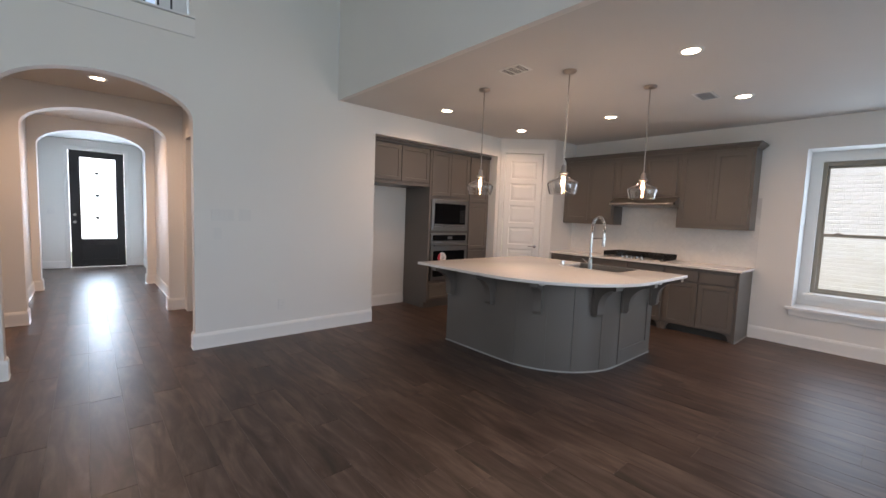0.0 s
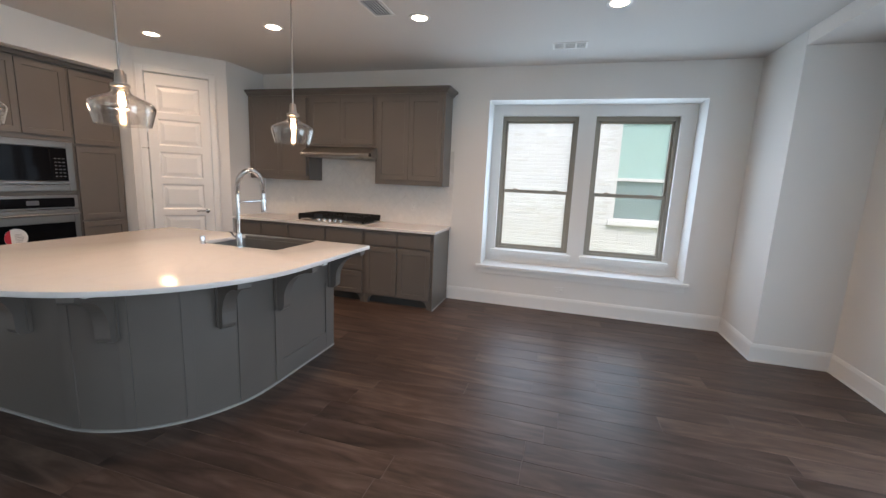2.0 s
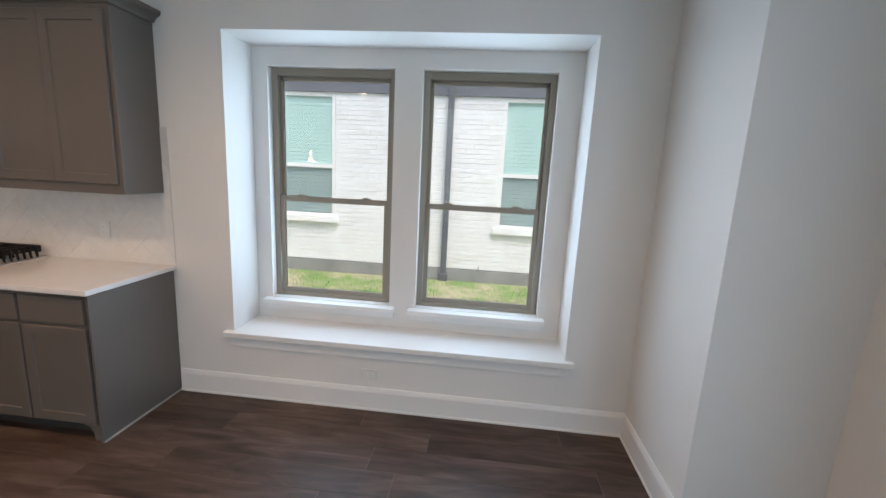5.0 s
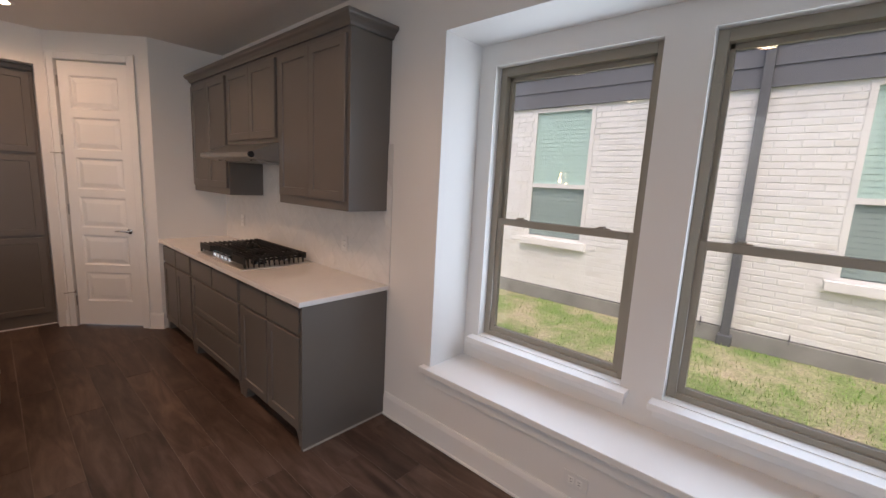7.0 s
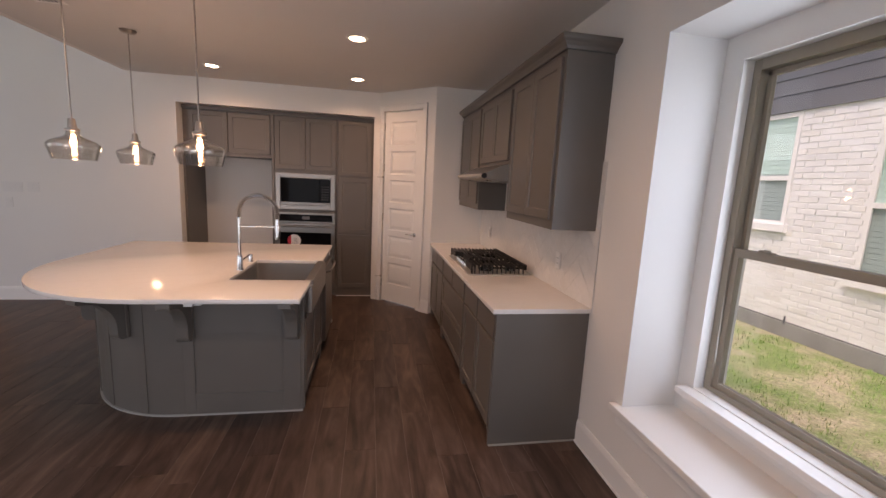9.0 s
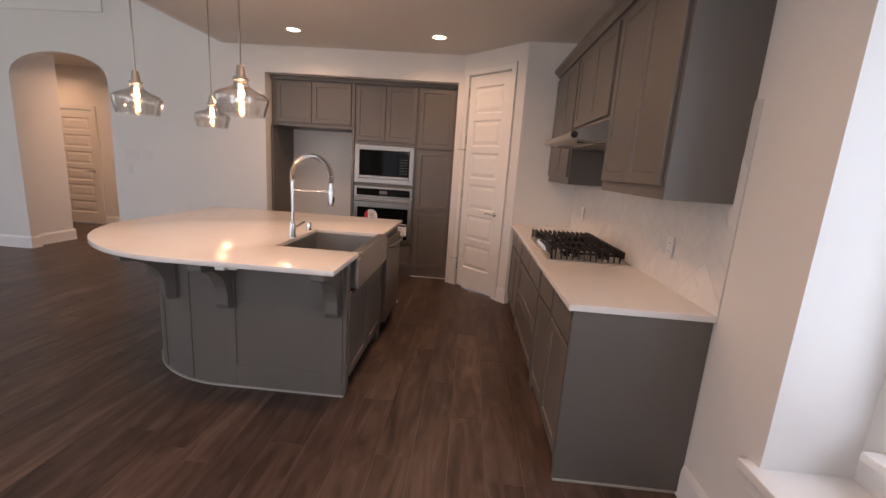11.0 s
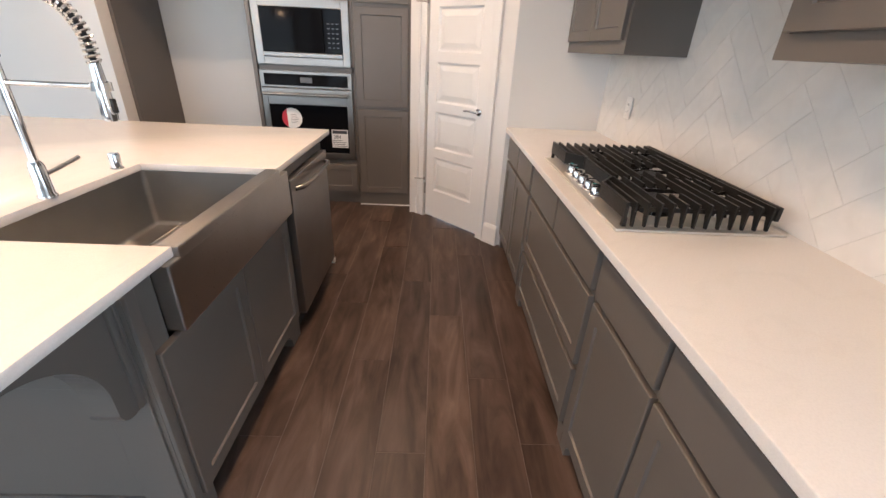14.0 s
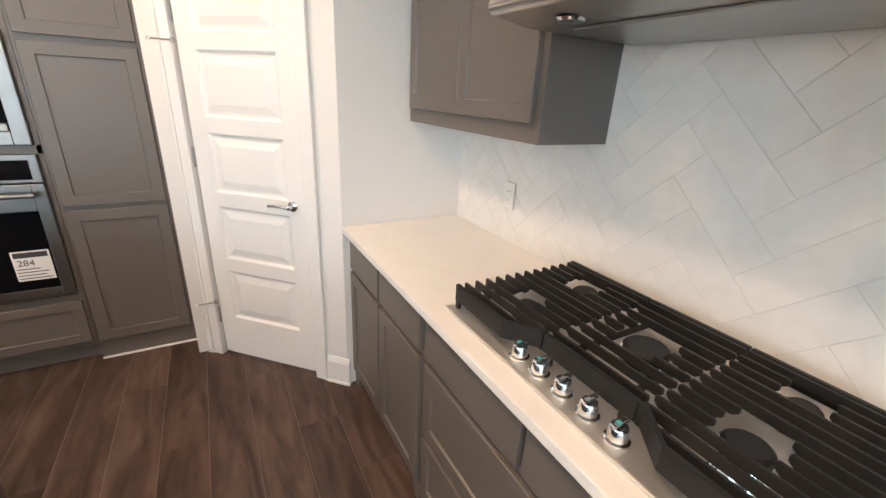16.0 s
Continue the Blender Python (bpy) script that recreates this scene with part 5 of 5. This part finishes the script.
part("holder_ring", lathe(bmesh.new(), [(0.023, -0.012), (0.027, -0.012), (0.027, 0.012), (0.023, 0.012), (0.023, -0.012)], (FXX + 0.28, FYY, 1.278), 24), CHROME, fa, smooth=True)
part("lever", tube(bmesh.new(), [(FXX, FYY + 0.015, 1.0), (FXX + 0.01, FYY + 0.05, 1.008), (FXX + 0.04, FYY + 0.12, 1.035)], 0.007, 10), CHROME, fa, smooth=True)
ag = thing("air_gap", (4.545, 2.80, IT), "short chrome cylinder air gap beside the faucet", "air gap")
part("cap", lathe(bmesh.new(), [(0.0, 0), (0.024, 0), (0.024, 0.004), (0.02, 0.006), (0.02, 0.055), (0.017, 0.062), (0.0, 0.063)], (4.545, 2.80, IT + 0.0002), 24), CHROME, ag, smooth=True)

# dishwasher
dw = thing("dishwasher", (4.8, 3.30, 0.0), "stainless dishwasher built into the island end", "dishwasher")
part("door", boxes(((aisle + 0.002, 2.995, 0.115), (aisle + 0.05, 3.64, 0.845)), bev=0.004), STEEL, dw)
part("control_strip", boxes(((aisle + 0.002, 2.995, 0.848), (aisle + 0.02, 3.64, 0.90)), bev=0.003), BLACK, dw, "dark top control strip")
bm = bmesh.new()
hx = aisle + 0.05
tube(bm, [(hx, 3.055, 0.79), (hx + 0.03, 3.080, 0.793), (hx + 0.04, 3.155, 0.795), (hx + 0.042, 3.325, 0.795), (hx + 0.04, 3.485, 0.795), (hx + 0.03, 3.565, 0.793), (hx, 3.590, 0.79)], 0.011, 12)
part("handle", bm, STEEL, dw, "curved steel bar handle", True)
part("kick_plate", boxes(((aisle - 0.03, 2.995, 0.004), (aisle - 0.012, 3.64, 0.112))), RUBBER, dw, "black kick plate")
part("corner_guard", boxes(((aisle + 0.02, 3.615, 0.085), (aisle + 0.056, 3.646, 0.118)), bev=0.004), WPLASTIC, dw, "clear plastic corner guard")
part("gasket", boxes(((aisle - 0.002, 2.978, 0.115), (aisle + 0.014, 2.991, 0.90))), RUBBER, dw, "black side gasket")


# ---- pendant lamps ----
def pendant(x, y, drop):
    z = drop
    p = thing("pendant_lamp", (x, y, CEIL_Z), "clear glass schoolhouse pendant lamp on a nickel rod", "pendant lamp", "pendants over the island")
    part("canopy", lathe(bmesh.new(), [(0.0, 0.0), (0.062, 0.0), (0.062, -0.008), (0.05, -0.022), (0.012, -0.03), (0.0, -0.03)], (x, y, CEIL_Z - 0.001), 28), NICKEL, p, smooth=True)
    part("rod", tube(bmesh.new(), [(x, y, CEIL_Z - 0.03), (x, y, z + 0.065)], 0.0055, 8), NICKEL, p, smooth=True)
    part("socket", lathe(bmesh.new(), [(0.0, 0.075), (0.018, 0.075), (0.02, 0.07), (0.026, 0.015), (0.04, 0.01), (0.042, -0.004), (0.036, -0.006), (0.0, -0.006)], (x, y, z), 24), NICKEL, p, "brushed nickel socket cup", True)
    prof = [(0.036, 0.0), (0.037, -0.02), (0.046, -0.034), (0.08, -0.05), (0.118, -0.066), (0.138, -0.082), (0.143, -0.097), (0.141, -0.112), (0.13, -0.15), (0.120, -0.188)]
    inner = [(r - 0.003, h) for r, h in reversed(prof)]
    sh = part("shade", lathe(bmesh.new(), prof + inner, (x, y, z - 0.003), 40), SHADE, p, "clear glass shade, open below", True)
    sh.visible_shadow = False
    bl = part("bulb", lathe(bmesh.new(), [(0.012, -0.006), (0.013, -0.03), (0.026, -0.055), (0.03, -0.078), (0.026, -0.10), (0.012, -0.115), (0.0, -0.118)], (x, y, z), 20), SHADE, p, "clear filament bulb", True)
    bl.visible_shadow = False
    bm = bmesh.new()
    for k in range(4):
        a = k * math.pi / 2
        tube(bm, [(x + 0.008 * math.cos(a), y + 0.008 * math.sin(a), z - 0.032), (x + 0.013 * math.cos(a), y + 0.013 * math.sin(a), z - 0.085)], 0.005, 8)
    part("filament", bm, BULB, bl, "glowing filament")
    ld = bpy.data.lights.new("pendant_glow", 'POINT')
    ld.energy, ld.color, ld.shadow_soft_size = PENDANT_W, WARM, 0.03
    lo = new("pendant_glow", ld)
    lo.location = (x, y, z - 0.15)
    return p


for x, y, z in ((3.50, 3.22, 1.905), (3.61, 2.265, 1.905), (4.51, 1.92, 1.905)):
    pendant(x, y, z)


# ---- recessed lights, vents ----
def can_light(x, y, ceil=CEIL_Z, watts=None):
    c = thing("recessed_light", (x, y, ceil), "lit round white recessed ceiling light", "ceiling light", "recessed ceiling lights")
    part("trim_ring", lathe(bmesh.new(), [(0.062, -0.001), (0.066, -0.007), (0.088, -0.005), (0.092, 0.0), (0.062, 0.0)], (x, y, ceil - 0.0005), 32), WPLASTIC, c, smooth=True)
    part("lens", lathe(bmesh.new(), [(0.0, -0.004), (0.062, -0.004), (0.062, -0.001), (0.0, -0.001)], (x, y, ceil - 0.0005), 32), LED, c, "glowing lens")
    area_lamp("recessed_light_beam", pose(x, y, ceil - 0.012), 0.12, 0.12, watts or CAN_W, WARM, True, 150)


for x, y in ((3.85, 1.35), (5.44, 1.36), (3.82, 4.18), (5.42, 2.78), (5.38, 4.19), (5.42, -0.18)):
    can_light(x, y)
can_light(0.40, 6.1, CEIL_Z, HALL_W)
can_light(0.40, 8.1, CEIL_Z, HALL_W)
# unseen fixture, added to brighten the cross-hall wall and door
can_light(-1.55, 6.2, CEIL_Z, 5.0)


def vent(x0, x1, y0, y1, along):
    v = thing("ceiling_vent", ((x0 + x1) / 2, (y0 + y1) / 2, CEIL_Z), "white louvred ceiling air vent", "vent", "ceiling vents")
    t, z = 0.018, CEIL_Z - 0.0005
    part("frame", boxes(((x0, y0, z - 0.006), (x1, y0 + t, z)), ((x0, y1 - t, z - 0.006), (x1, y1, z)), ((x0, y0 + t, z - 0.006), (x0 + t, y1 - t, z)), ((x1 - t, y0 + t, z - 0.006), (x1, y1 - t, z)), bev=0.001), WPLASTIC, v)
    # near-black sheet stands in for the shade inside the duct
    part("backing", boxes(((x0 + t, y0 + t, z - 0.0015), (x1 - t, y1 - t, z))), INK, v, "dark sheet painted as the unlit duct behind the louvres")
    n = 6
    for i in range(n):
        bm = bmesh.new()
        if along == 'x':
            yy = y0 + t + (y1 - y0 - 2 * t) * (i + 0.5) / n
            box(bm, (x0 + t, yy - 0.004, z - 0.006), (x1 - t, yy + 0.001, z - 0.0018))
        else:
            xx = x0 + t + (x1 - x0 - 2 * t) * (i + 0.5) / n
            box(bm, (xx - 0.004, y0 + t, z - 0.006), (xx + 0.001, y1 - t, z - 0.0018))
        part("slat", bm, WPLASTIC, v)
    if along == 'y':
        for k in (1, 2):
            yy = y0 + (y1 - y0) * k / 3
            part("divider", boxes(((x0 + t, yy - 0.008, z - 0.0065), (x1 - t, yy + 0.008, z - 0.0062))), WPLASTIC, v)


vent(3.16, 3.36, 2.49, 2.74, 'y')
vent(5.03, 5.35, 1.54, 1.72, 'x')
vent(6.23, 6.41, -0.01, 0.31, 'y')

solid("backdrop_street", boxes(((-5, 17.0, -0.12), (6, 17.1, 5))), emit("bright_overcast", (0.9, 0.96, 1.0), 1.6), "bright overcast daylight beyond the front door", "backdrop")
# ---- outside: lawn, neighbour's house ----
solid("ground", boxes(((-400, -400, -0.4), (400, 400, -0.06))), LAWN, "patchy spring lawn with bare soil", "ground")
NX = 10.87
rng = random.Random(4)
verts, faces = [], []
for i in range(26000):
    x, y = rng.uniform(7.6, NX - 0.05), rng.uniform(-5.5, 6.5)
    if noise.noise(Vector((x * 1.3, y * 1.3, 3))) < -0.12 and rng.random() < 0.75:
        continue
    h, a, w = rng.uniform(0.02, 0.06), rng.uniform(0, 6.28), rng.uniform(0.003, 0.006)
    dx, dy = math.cos(a), math.sin(a)
    lean = rng.uniform(-0.03, 0.03)
    b = len(verts)
    verts += [(x - dx * w, y - dy * w, -0.061), (x + dx * w, y + dy * w, -0.061), (x + dy * lean, y - dx * lean, -0.061 + h)]
    faces.append((b, b + 1, b + 2))
me = bpy.data.meshes.new("grass")
me.from_pydata(verts, [], faces)
me.materials.append(BLADE)
tagged(new("grass", me), "short patchy green lawn grass", "grass", kind="stuff")

GZ, BT = -0.06, 2.835
nh = thing("neighbour_house", (NX + 2, 0, GZ), "neighbouring house of white painted brick with grey siding", "house")
NWIN = ((1.745, 2.69, 0.88), (-1.83, -0.875, 0.86), (-5.2, -4.3, 0.86), (3.55, 4.27, 1.38))
wall_boxes, ya = [], -9
for a, b, lo in sorted(NWIN):
    wall_boxes += [((NX + 0.007, ya, 0.145), (NX + 0.25, a, BT + 1.6)), ((NX + 0.007, a, 0.145), (NX + 0.25, b, lo)), ((NX + 0.007, a, BT - 0.03), (NX + 0.25, b, BT + 1.6))]
    ya = b
wall_boxes.append(((NX + 0.007, ya, 0.145), (NX + 0.25, 9, BT + 1.6)))
part("wall", boxes(*wall_boxes), MORTAR, nh, "painted mortar bed")
part("foundation", boxes(((NX - 0.02, -9, GZ), (NX + 0.25, 9, 0.135)), bev=0.004), CONCRETE, nh, "grey concrete foundation")
part("roof", prism(bmesh.new(), [(NX - 0.5, BT + 1.45), (NX + 5, BT + 3.6), (NX + 5, BT + 3.75), (NX - 0.5, BT + 1.62)], 'Y', -9.4, 9.4), SHINGLE, nh, "dark shingle roof edge")
for i in range(8):
    z = BT + i * 0.2
    prof = [(NX - 0.016, z), (NX + 0.011, z), (NX + 0.011, z + 0.198), (NX - 0.002, z + 0.198)]
    part("siding_board", prism(bmesh.new(), prof, 'Y', -9, 9), SIDING, nh)
part("frieze_board", boxes(((NX - 0.03, -9, BT - 0.02), (NX + 0.011, 9, BT + 0.16))), SIDING, nh)
for a, b, lo in NWIN:
    zm = lo + (BT - lo) * 0.41
    w = part("window", boxes(((NX - 0.004, a, lo), (NX + 0.02, a + 0.055, BT - 0.03)), ((NX - 0.004, b - 0.055, lo), (NX + 0.02, b, BT - 0.03)), ((NX - 0.004, a + 0.055, BT - 0.085), (NX + 0.02, b - 0.055, BT - 0.03)), ((NX - 0.004, a + 0.055, zm - 0.03), (NX + 0.02, b - 0.055, zm + 0.03)), ((NX - 0.004, a + 0.055, lo), (NX + 0.02, b - 0.055, lo + 0.04))), TRIM, nh, "white window frame")
    bm = bmesh.new()
    bm2 = bmesh.new()
    z = lo + 0.05
    while z < BT - 0.1:
        up = z > zm
        prism(bm if up else bm2, [(NX + 0.028, z), (NX + 0.040, z + 0.003), (NX + 0.034, z + 0.058), (NX + 0.030, z + 0.056)], 'Y', a + 0.05, b - 0.05)
        z += 0.06
    # backing and lower slats take the shaded copy, so their dimness is painted
    part("backing", boxes(((NX + 0.05, a + 0.001, lo + 0.001), (NX + 0.06, b - 0.001, BT - 0.031))), DARKBLIND, w, "flat panel behind the blind, dimness put into its colour")
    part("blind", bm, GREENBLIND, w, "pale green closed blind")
    part("blind", bm2, DARKBLIND, w, "lower part of the blind, dimness put into its darker colour")
    p = part("pane", boxes(((NX + 0.008, a + 0.05, lo + 0.03), (NX + 0.012, b - 0.05, BT - 0.06))), GLASS, w, "reflecting window pane")
    p.visible_shadow = False
    part("sill", boxes(((NX - 0.06, a - 0.05, lo - 0.105), (NX + 0.011, b + 0.05, lo - 0.002)), bev=0.006), BRICK2, w, "white painted brick sill")
dsy = -0.08
part("downspout", boxes(((NX - 0.085, dsy - 0.045, 0.0), (NX - 0.017, dsy + 0.045, BT + 1.4)), bev=0.008), SLATE, nh, "dark grey downspout")
part("drain_boot", boxes(((NX - 0.11, dsy - 0.075, GZ), (NX - 0.005, dsy + 0.075, 0.07)), bev=0.02), SLATE, nh, "dark grey drain boot")
for y in (-1.53, -0.645, 0.18, 3.3):
    part("anchor_bolt", boxes(((NX - 0.04, y - 0.006, 0.11), (NX - 0.02, y + 0.006, 0.22)), bev=0.002), SLATE, nh)
part("control_joint", boxes(((NX - 0.004, 1.303, 0.145), (NX + 0.0, 1.313, BT - 0.03))), MORTAR, nh, "vertical brick control joint")

# ---- pieces: bricks, backsplash tiles, floor planks ----
BL, BH, BJ = 0.235, 0.073, 0.010


def brick_mesh(w):
    bm = bmesh.new()
    box(bm, (0, 0, 0), (0.03, w, BH - BJ))
    top = [e for e in bm.edges if all(v.co.x < 0.001 for v in e.verts)]
    bmesh.ops.bevel(bm, geom=top, offset=0.004, segments=1, affect='EDGES')
    return bm


brick_full = finish(brick_mesh(BL - BJ), "brick", BRICK1)
far_bm_v, far_bm_f = [], []


def far_brick(y, z, w, d):
    b = len(far_bm_v)
    c = 0.004
    x = NX + d
    far_bm_v.extend([(x + 0.02, y, z), (x + 0.02, y + w, z), (x + 0.02, y + w, z + BH - BJ), (x + 0.02, y, z + BH - BJ),
                     (x, y + c, z + c), (x, y + w - c, z + c), (x, y + w - c, z + BH - BJ - c), (x, y + c, z + BH - BJ - c)])
    far_bm_f.extend([(b + 4, b + 7, b + 6, b + 5), (b, b + 4, b + 5, b + 1), (b + 1, b + 5, b + 6, b + 2), (b + 2, b + 6, b + 7, b + 3), (b + 3, b + 7, b + 4, b)])


nb = 0
row = 0
z = 0.146
while z + BH < BT - 0.01:
    y = -7.5 + (0.5 * BL if row % 2 else 0)
    while y < 7.5:
        spans = [(y, y + BL - BJ)]
        for a, b, lo in NWIN:
            if lo - 0.105 - BH < z:
                cut = []
                for s, e2 in spans:
                    if e2 <= a or s >= b:
                        cut.append((s, e2))
                        continue
                    if s < a:
                        cut.append((s, a - 0.004))
                    if e2 > b:
                        cut.append((b + 0.004, e2))
                spans = cut
        for s, e2 in spans:
            if e2 - s < 0.03:
                continue
            d = rng.uniform(-0.003, 0.002)
            if -0.75 < s < 1.5 and nb < 300 and e2 - s > BL - BJ - 0.01:
                bo = new("brick", brick_full)
                bo.parent = nh
                bo.matrix_world = pose(NX + d, s, z)
                bo.matrix_parent_inverse = Matrix()
                bo.location = Vector((NX + d, s, z)) - Vector((NX + 2, 0, GZ))
                nb += 1
            else:
                far_brick(s, z, e2 - s, d)
        y += BL
    z += BH
    row += 1
me = bpy.data.meshes.new("brickwork")
me.from_pydata([(x - NX - 2, y, zz - GZ) for x, y, zz in far_bm_v], [], far_bm_f)
me.materials.append(BRICK2)
fo = new("brickwork", me)
fo.parent = nh
tagged(fo, "rows of white painted bricks", kind="stuff")

# herringbone backsplash
bs = solid("backsplash", boxes(((EAST - 0.006, 1.413, 0.9145), (EAST - 0.001, 4.1785, 1.86))), TGROUT, "glossy white herringbone tile backsplash", "backsplash")
TL, TW, TG = 0.318, 0.106, 0.0015


def tile_bm():
    bm = bmesh.new()
    c = 0.0008
    l, w, t = TL - TG, TW - TG, 0.0014
    lo = [bm.verts.new(p) for p in ((0, 0, 0), (0, l, 0), (0, l, w), (0, 0, w))]
    hi = [bm.verts.new(p) for p in ((-t + c * 0.6, 0, 0), (-t + c * 0.6, l, 0), (-t + c * 0.6, l, w), (-t + c * 0.6, 0, w))]
    tp = [bm.verts.new(p) for p in ((-t, c, c), (-t, l - c, c), (-t, l - c, w - c), (-t, c, w - c))]
    for a, b in ((lo, hi), (hi, tp)):
        for i in range(4):
            bm.faces.new((a[i], a[(i + 1) % 4], b[(i + 1) % 4], b[i]))
    bm.faces.new(tp)
    return bm


tile_full = finish(tile_bm(), "tile", TILE)
c45 = math.sqrt(0.5)
for i in range(-40, 41):
    for j in range(-24, 25):
        # herringbone lattice: two bricks per cell in a frame turned by 45 degrees
        for kind in (0, 1):
            n3 = 3
            if kind == 0:
                u, v = i * TW + j * n3 * TW, i * TW - j * n3 * TW
                w, h = TL, TW
            else:
                u, v = i * TW + j * n3 * TW + TL, i * TW - j * n3 * TW - TL + TW
                w, h = TW, TL
            cy, cz = u + w / 2, v + h / 2
            wy, wz = 2.78 + (cy - cz) * c45, 1.30 + (cy + cz) * c45
            if not (1.25 < wy < 4.35 and 0.80 < wz < 1.93):
                continue
            base = pose(0, 0, 0, 45, 0, 0)
            loc = Vector((0, u, v))
            m = Matrix.Translation((EAST - 0.0062, 2.78, 1.30)) @ base @ Matrix.Translation(loc)
            if kind == 1:
                m = m @ Matrix.Translation((0, TW - TG, 0)) @ pose(0, 0, 0, 90, 0, 0)
            corners = [m @ Vector((0, a, b)) for a in (0, TL - TG) for b in (0, TW - TG)]
            ys, zs = [p.y for p in corners], [p.z for p in corners]
            if max(ys) < 1.413 or min(ys) > 4.1785 or max(zs) < 0.915 or min(zs) > 1.86:
                continue
            # under the wall cabinets only the strip below them shows
            if min(zs) > 1.46 and not (2.2 < wy < 3.38):
                continue
            if min(ys) < 1.413 or max(ys) > 4.1785 or min(zs) < 0.915 or max(zs) > 1.86:
                bm = tile_bm()
                bmesh.ops.transform(bm, matrix=m, verts=bm.verts[:])
                for co, no in (((0, 1.413, 0), (0, -1, 0)), ((0, 4.1785, 0), (0, 1, 0)), ((0, 0, 0.915), (0, 0, -1)), ((0, 0, 1.86), (0, 0, 1))):
                    bmesh.ops.bisect_plane(bm, geom=bm.verts[:] + bm.edges[:] + bm.faces[:], plane_co=co, plane_no=no, clear_outer=True)
                if not bm.faces:
                    bm.free()
                    continue
                bmesh.ops.transform(bm, matrix=m.inverted(), verts=bm.verts[:])
                to = new("tile", finish(bm, "tile", TILE))
            else:
                to = new("tile", tile_full)
            to.parent = bs
            to.matrix_basis = m

# floor planks
PW, PL, PG = 0.192, 1.30, 0.0024
KNOWN = {0: 1.985, 1: 1.48, 2: 2.26, 3: 1.875, 4: 1.37}


def plank_verts(x, y, length=PL):
    c, w, l = 0.0007, PW - PG, length - PG
    return ([(x, y, -0.004), (x + w, y, -0.004), (x + w, y + l, -0.004), (x, y + l, -0.004),
             (x, y, -c), (x + w, y, -c), (x + w, y + l, -c), (x, y + l, -c),
             (x + c, y + c, 0), (x + w - c, y + c, 0), (x + w - c, y + l - c, 0), (x + c, y + l - c, 0)],
            [(8, 9, 10, 11)] + [(a + i, a + (i + 1) % 4, a + 4 + (i + 1) % 4, a + 4 + i) for a in (0, 4) for i in range(4)])


me_plank = bpy.data.meshes.new("plank")
pv, pf = plank_verts(0, 0)
me_plank.from_pydata(pv, [], pf)
me_plank.materials.append(FLOORP)
jv, jf = [], []
npl = 0
for k in range(-49, 9):
    x = 5.24 + k * PW
    off = KNOWN.get(k, None)
    if off is None:
        off = rng.uniform(0, PL)
    y = off - PL * 8
    while y < 12.25:
        lo, hi = (-5.2, 12.6) if x < 2.5 else (-2.38, 6.0)
        y0, y1 = max(y, lo), min(y + PL, hi)
        if y1 - y0 > 0.01 and -4.1 < x < 6.95:
            near = x > 1.2 and -2.6 < y < 4.7 and y1 - y0 > PL - 0.001 and npl < 300
            hid = y > 5.6 and x > 1.3
            if near:
                po = new("plank", me_plank)
                po.parent = floor
                po.location = (x, y, 0)
                npl += 1
            elif not hid:
                v, f2 = plank_verts(x, y0, y1 - y0)
                b = len(jv)
                jv += v
                jf += [tuple(i + b for i in q) for q in f2]
        y += PL
me = bpy.data.meshes.new("planks")
me.from_pydata(jv, [], jf)
me.materials.append(FLOORJ)
jo = new("planks", me)
jo.parent = floor
tagged(jo, "further rows of the same planks", kind="stuff")
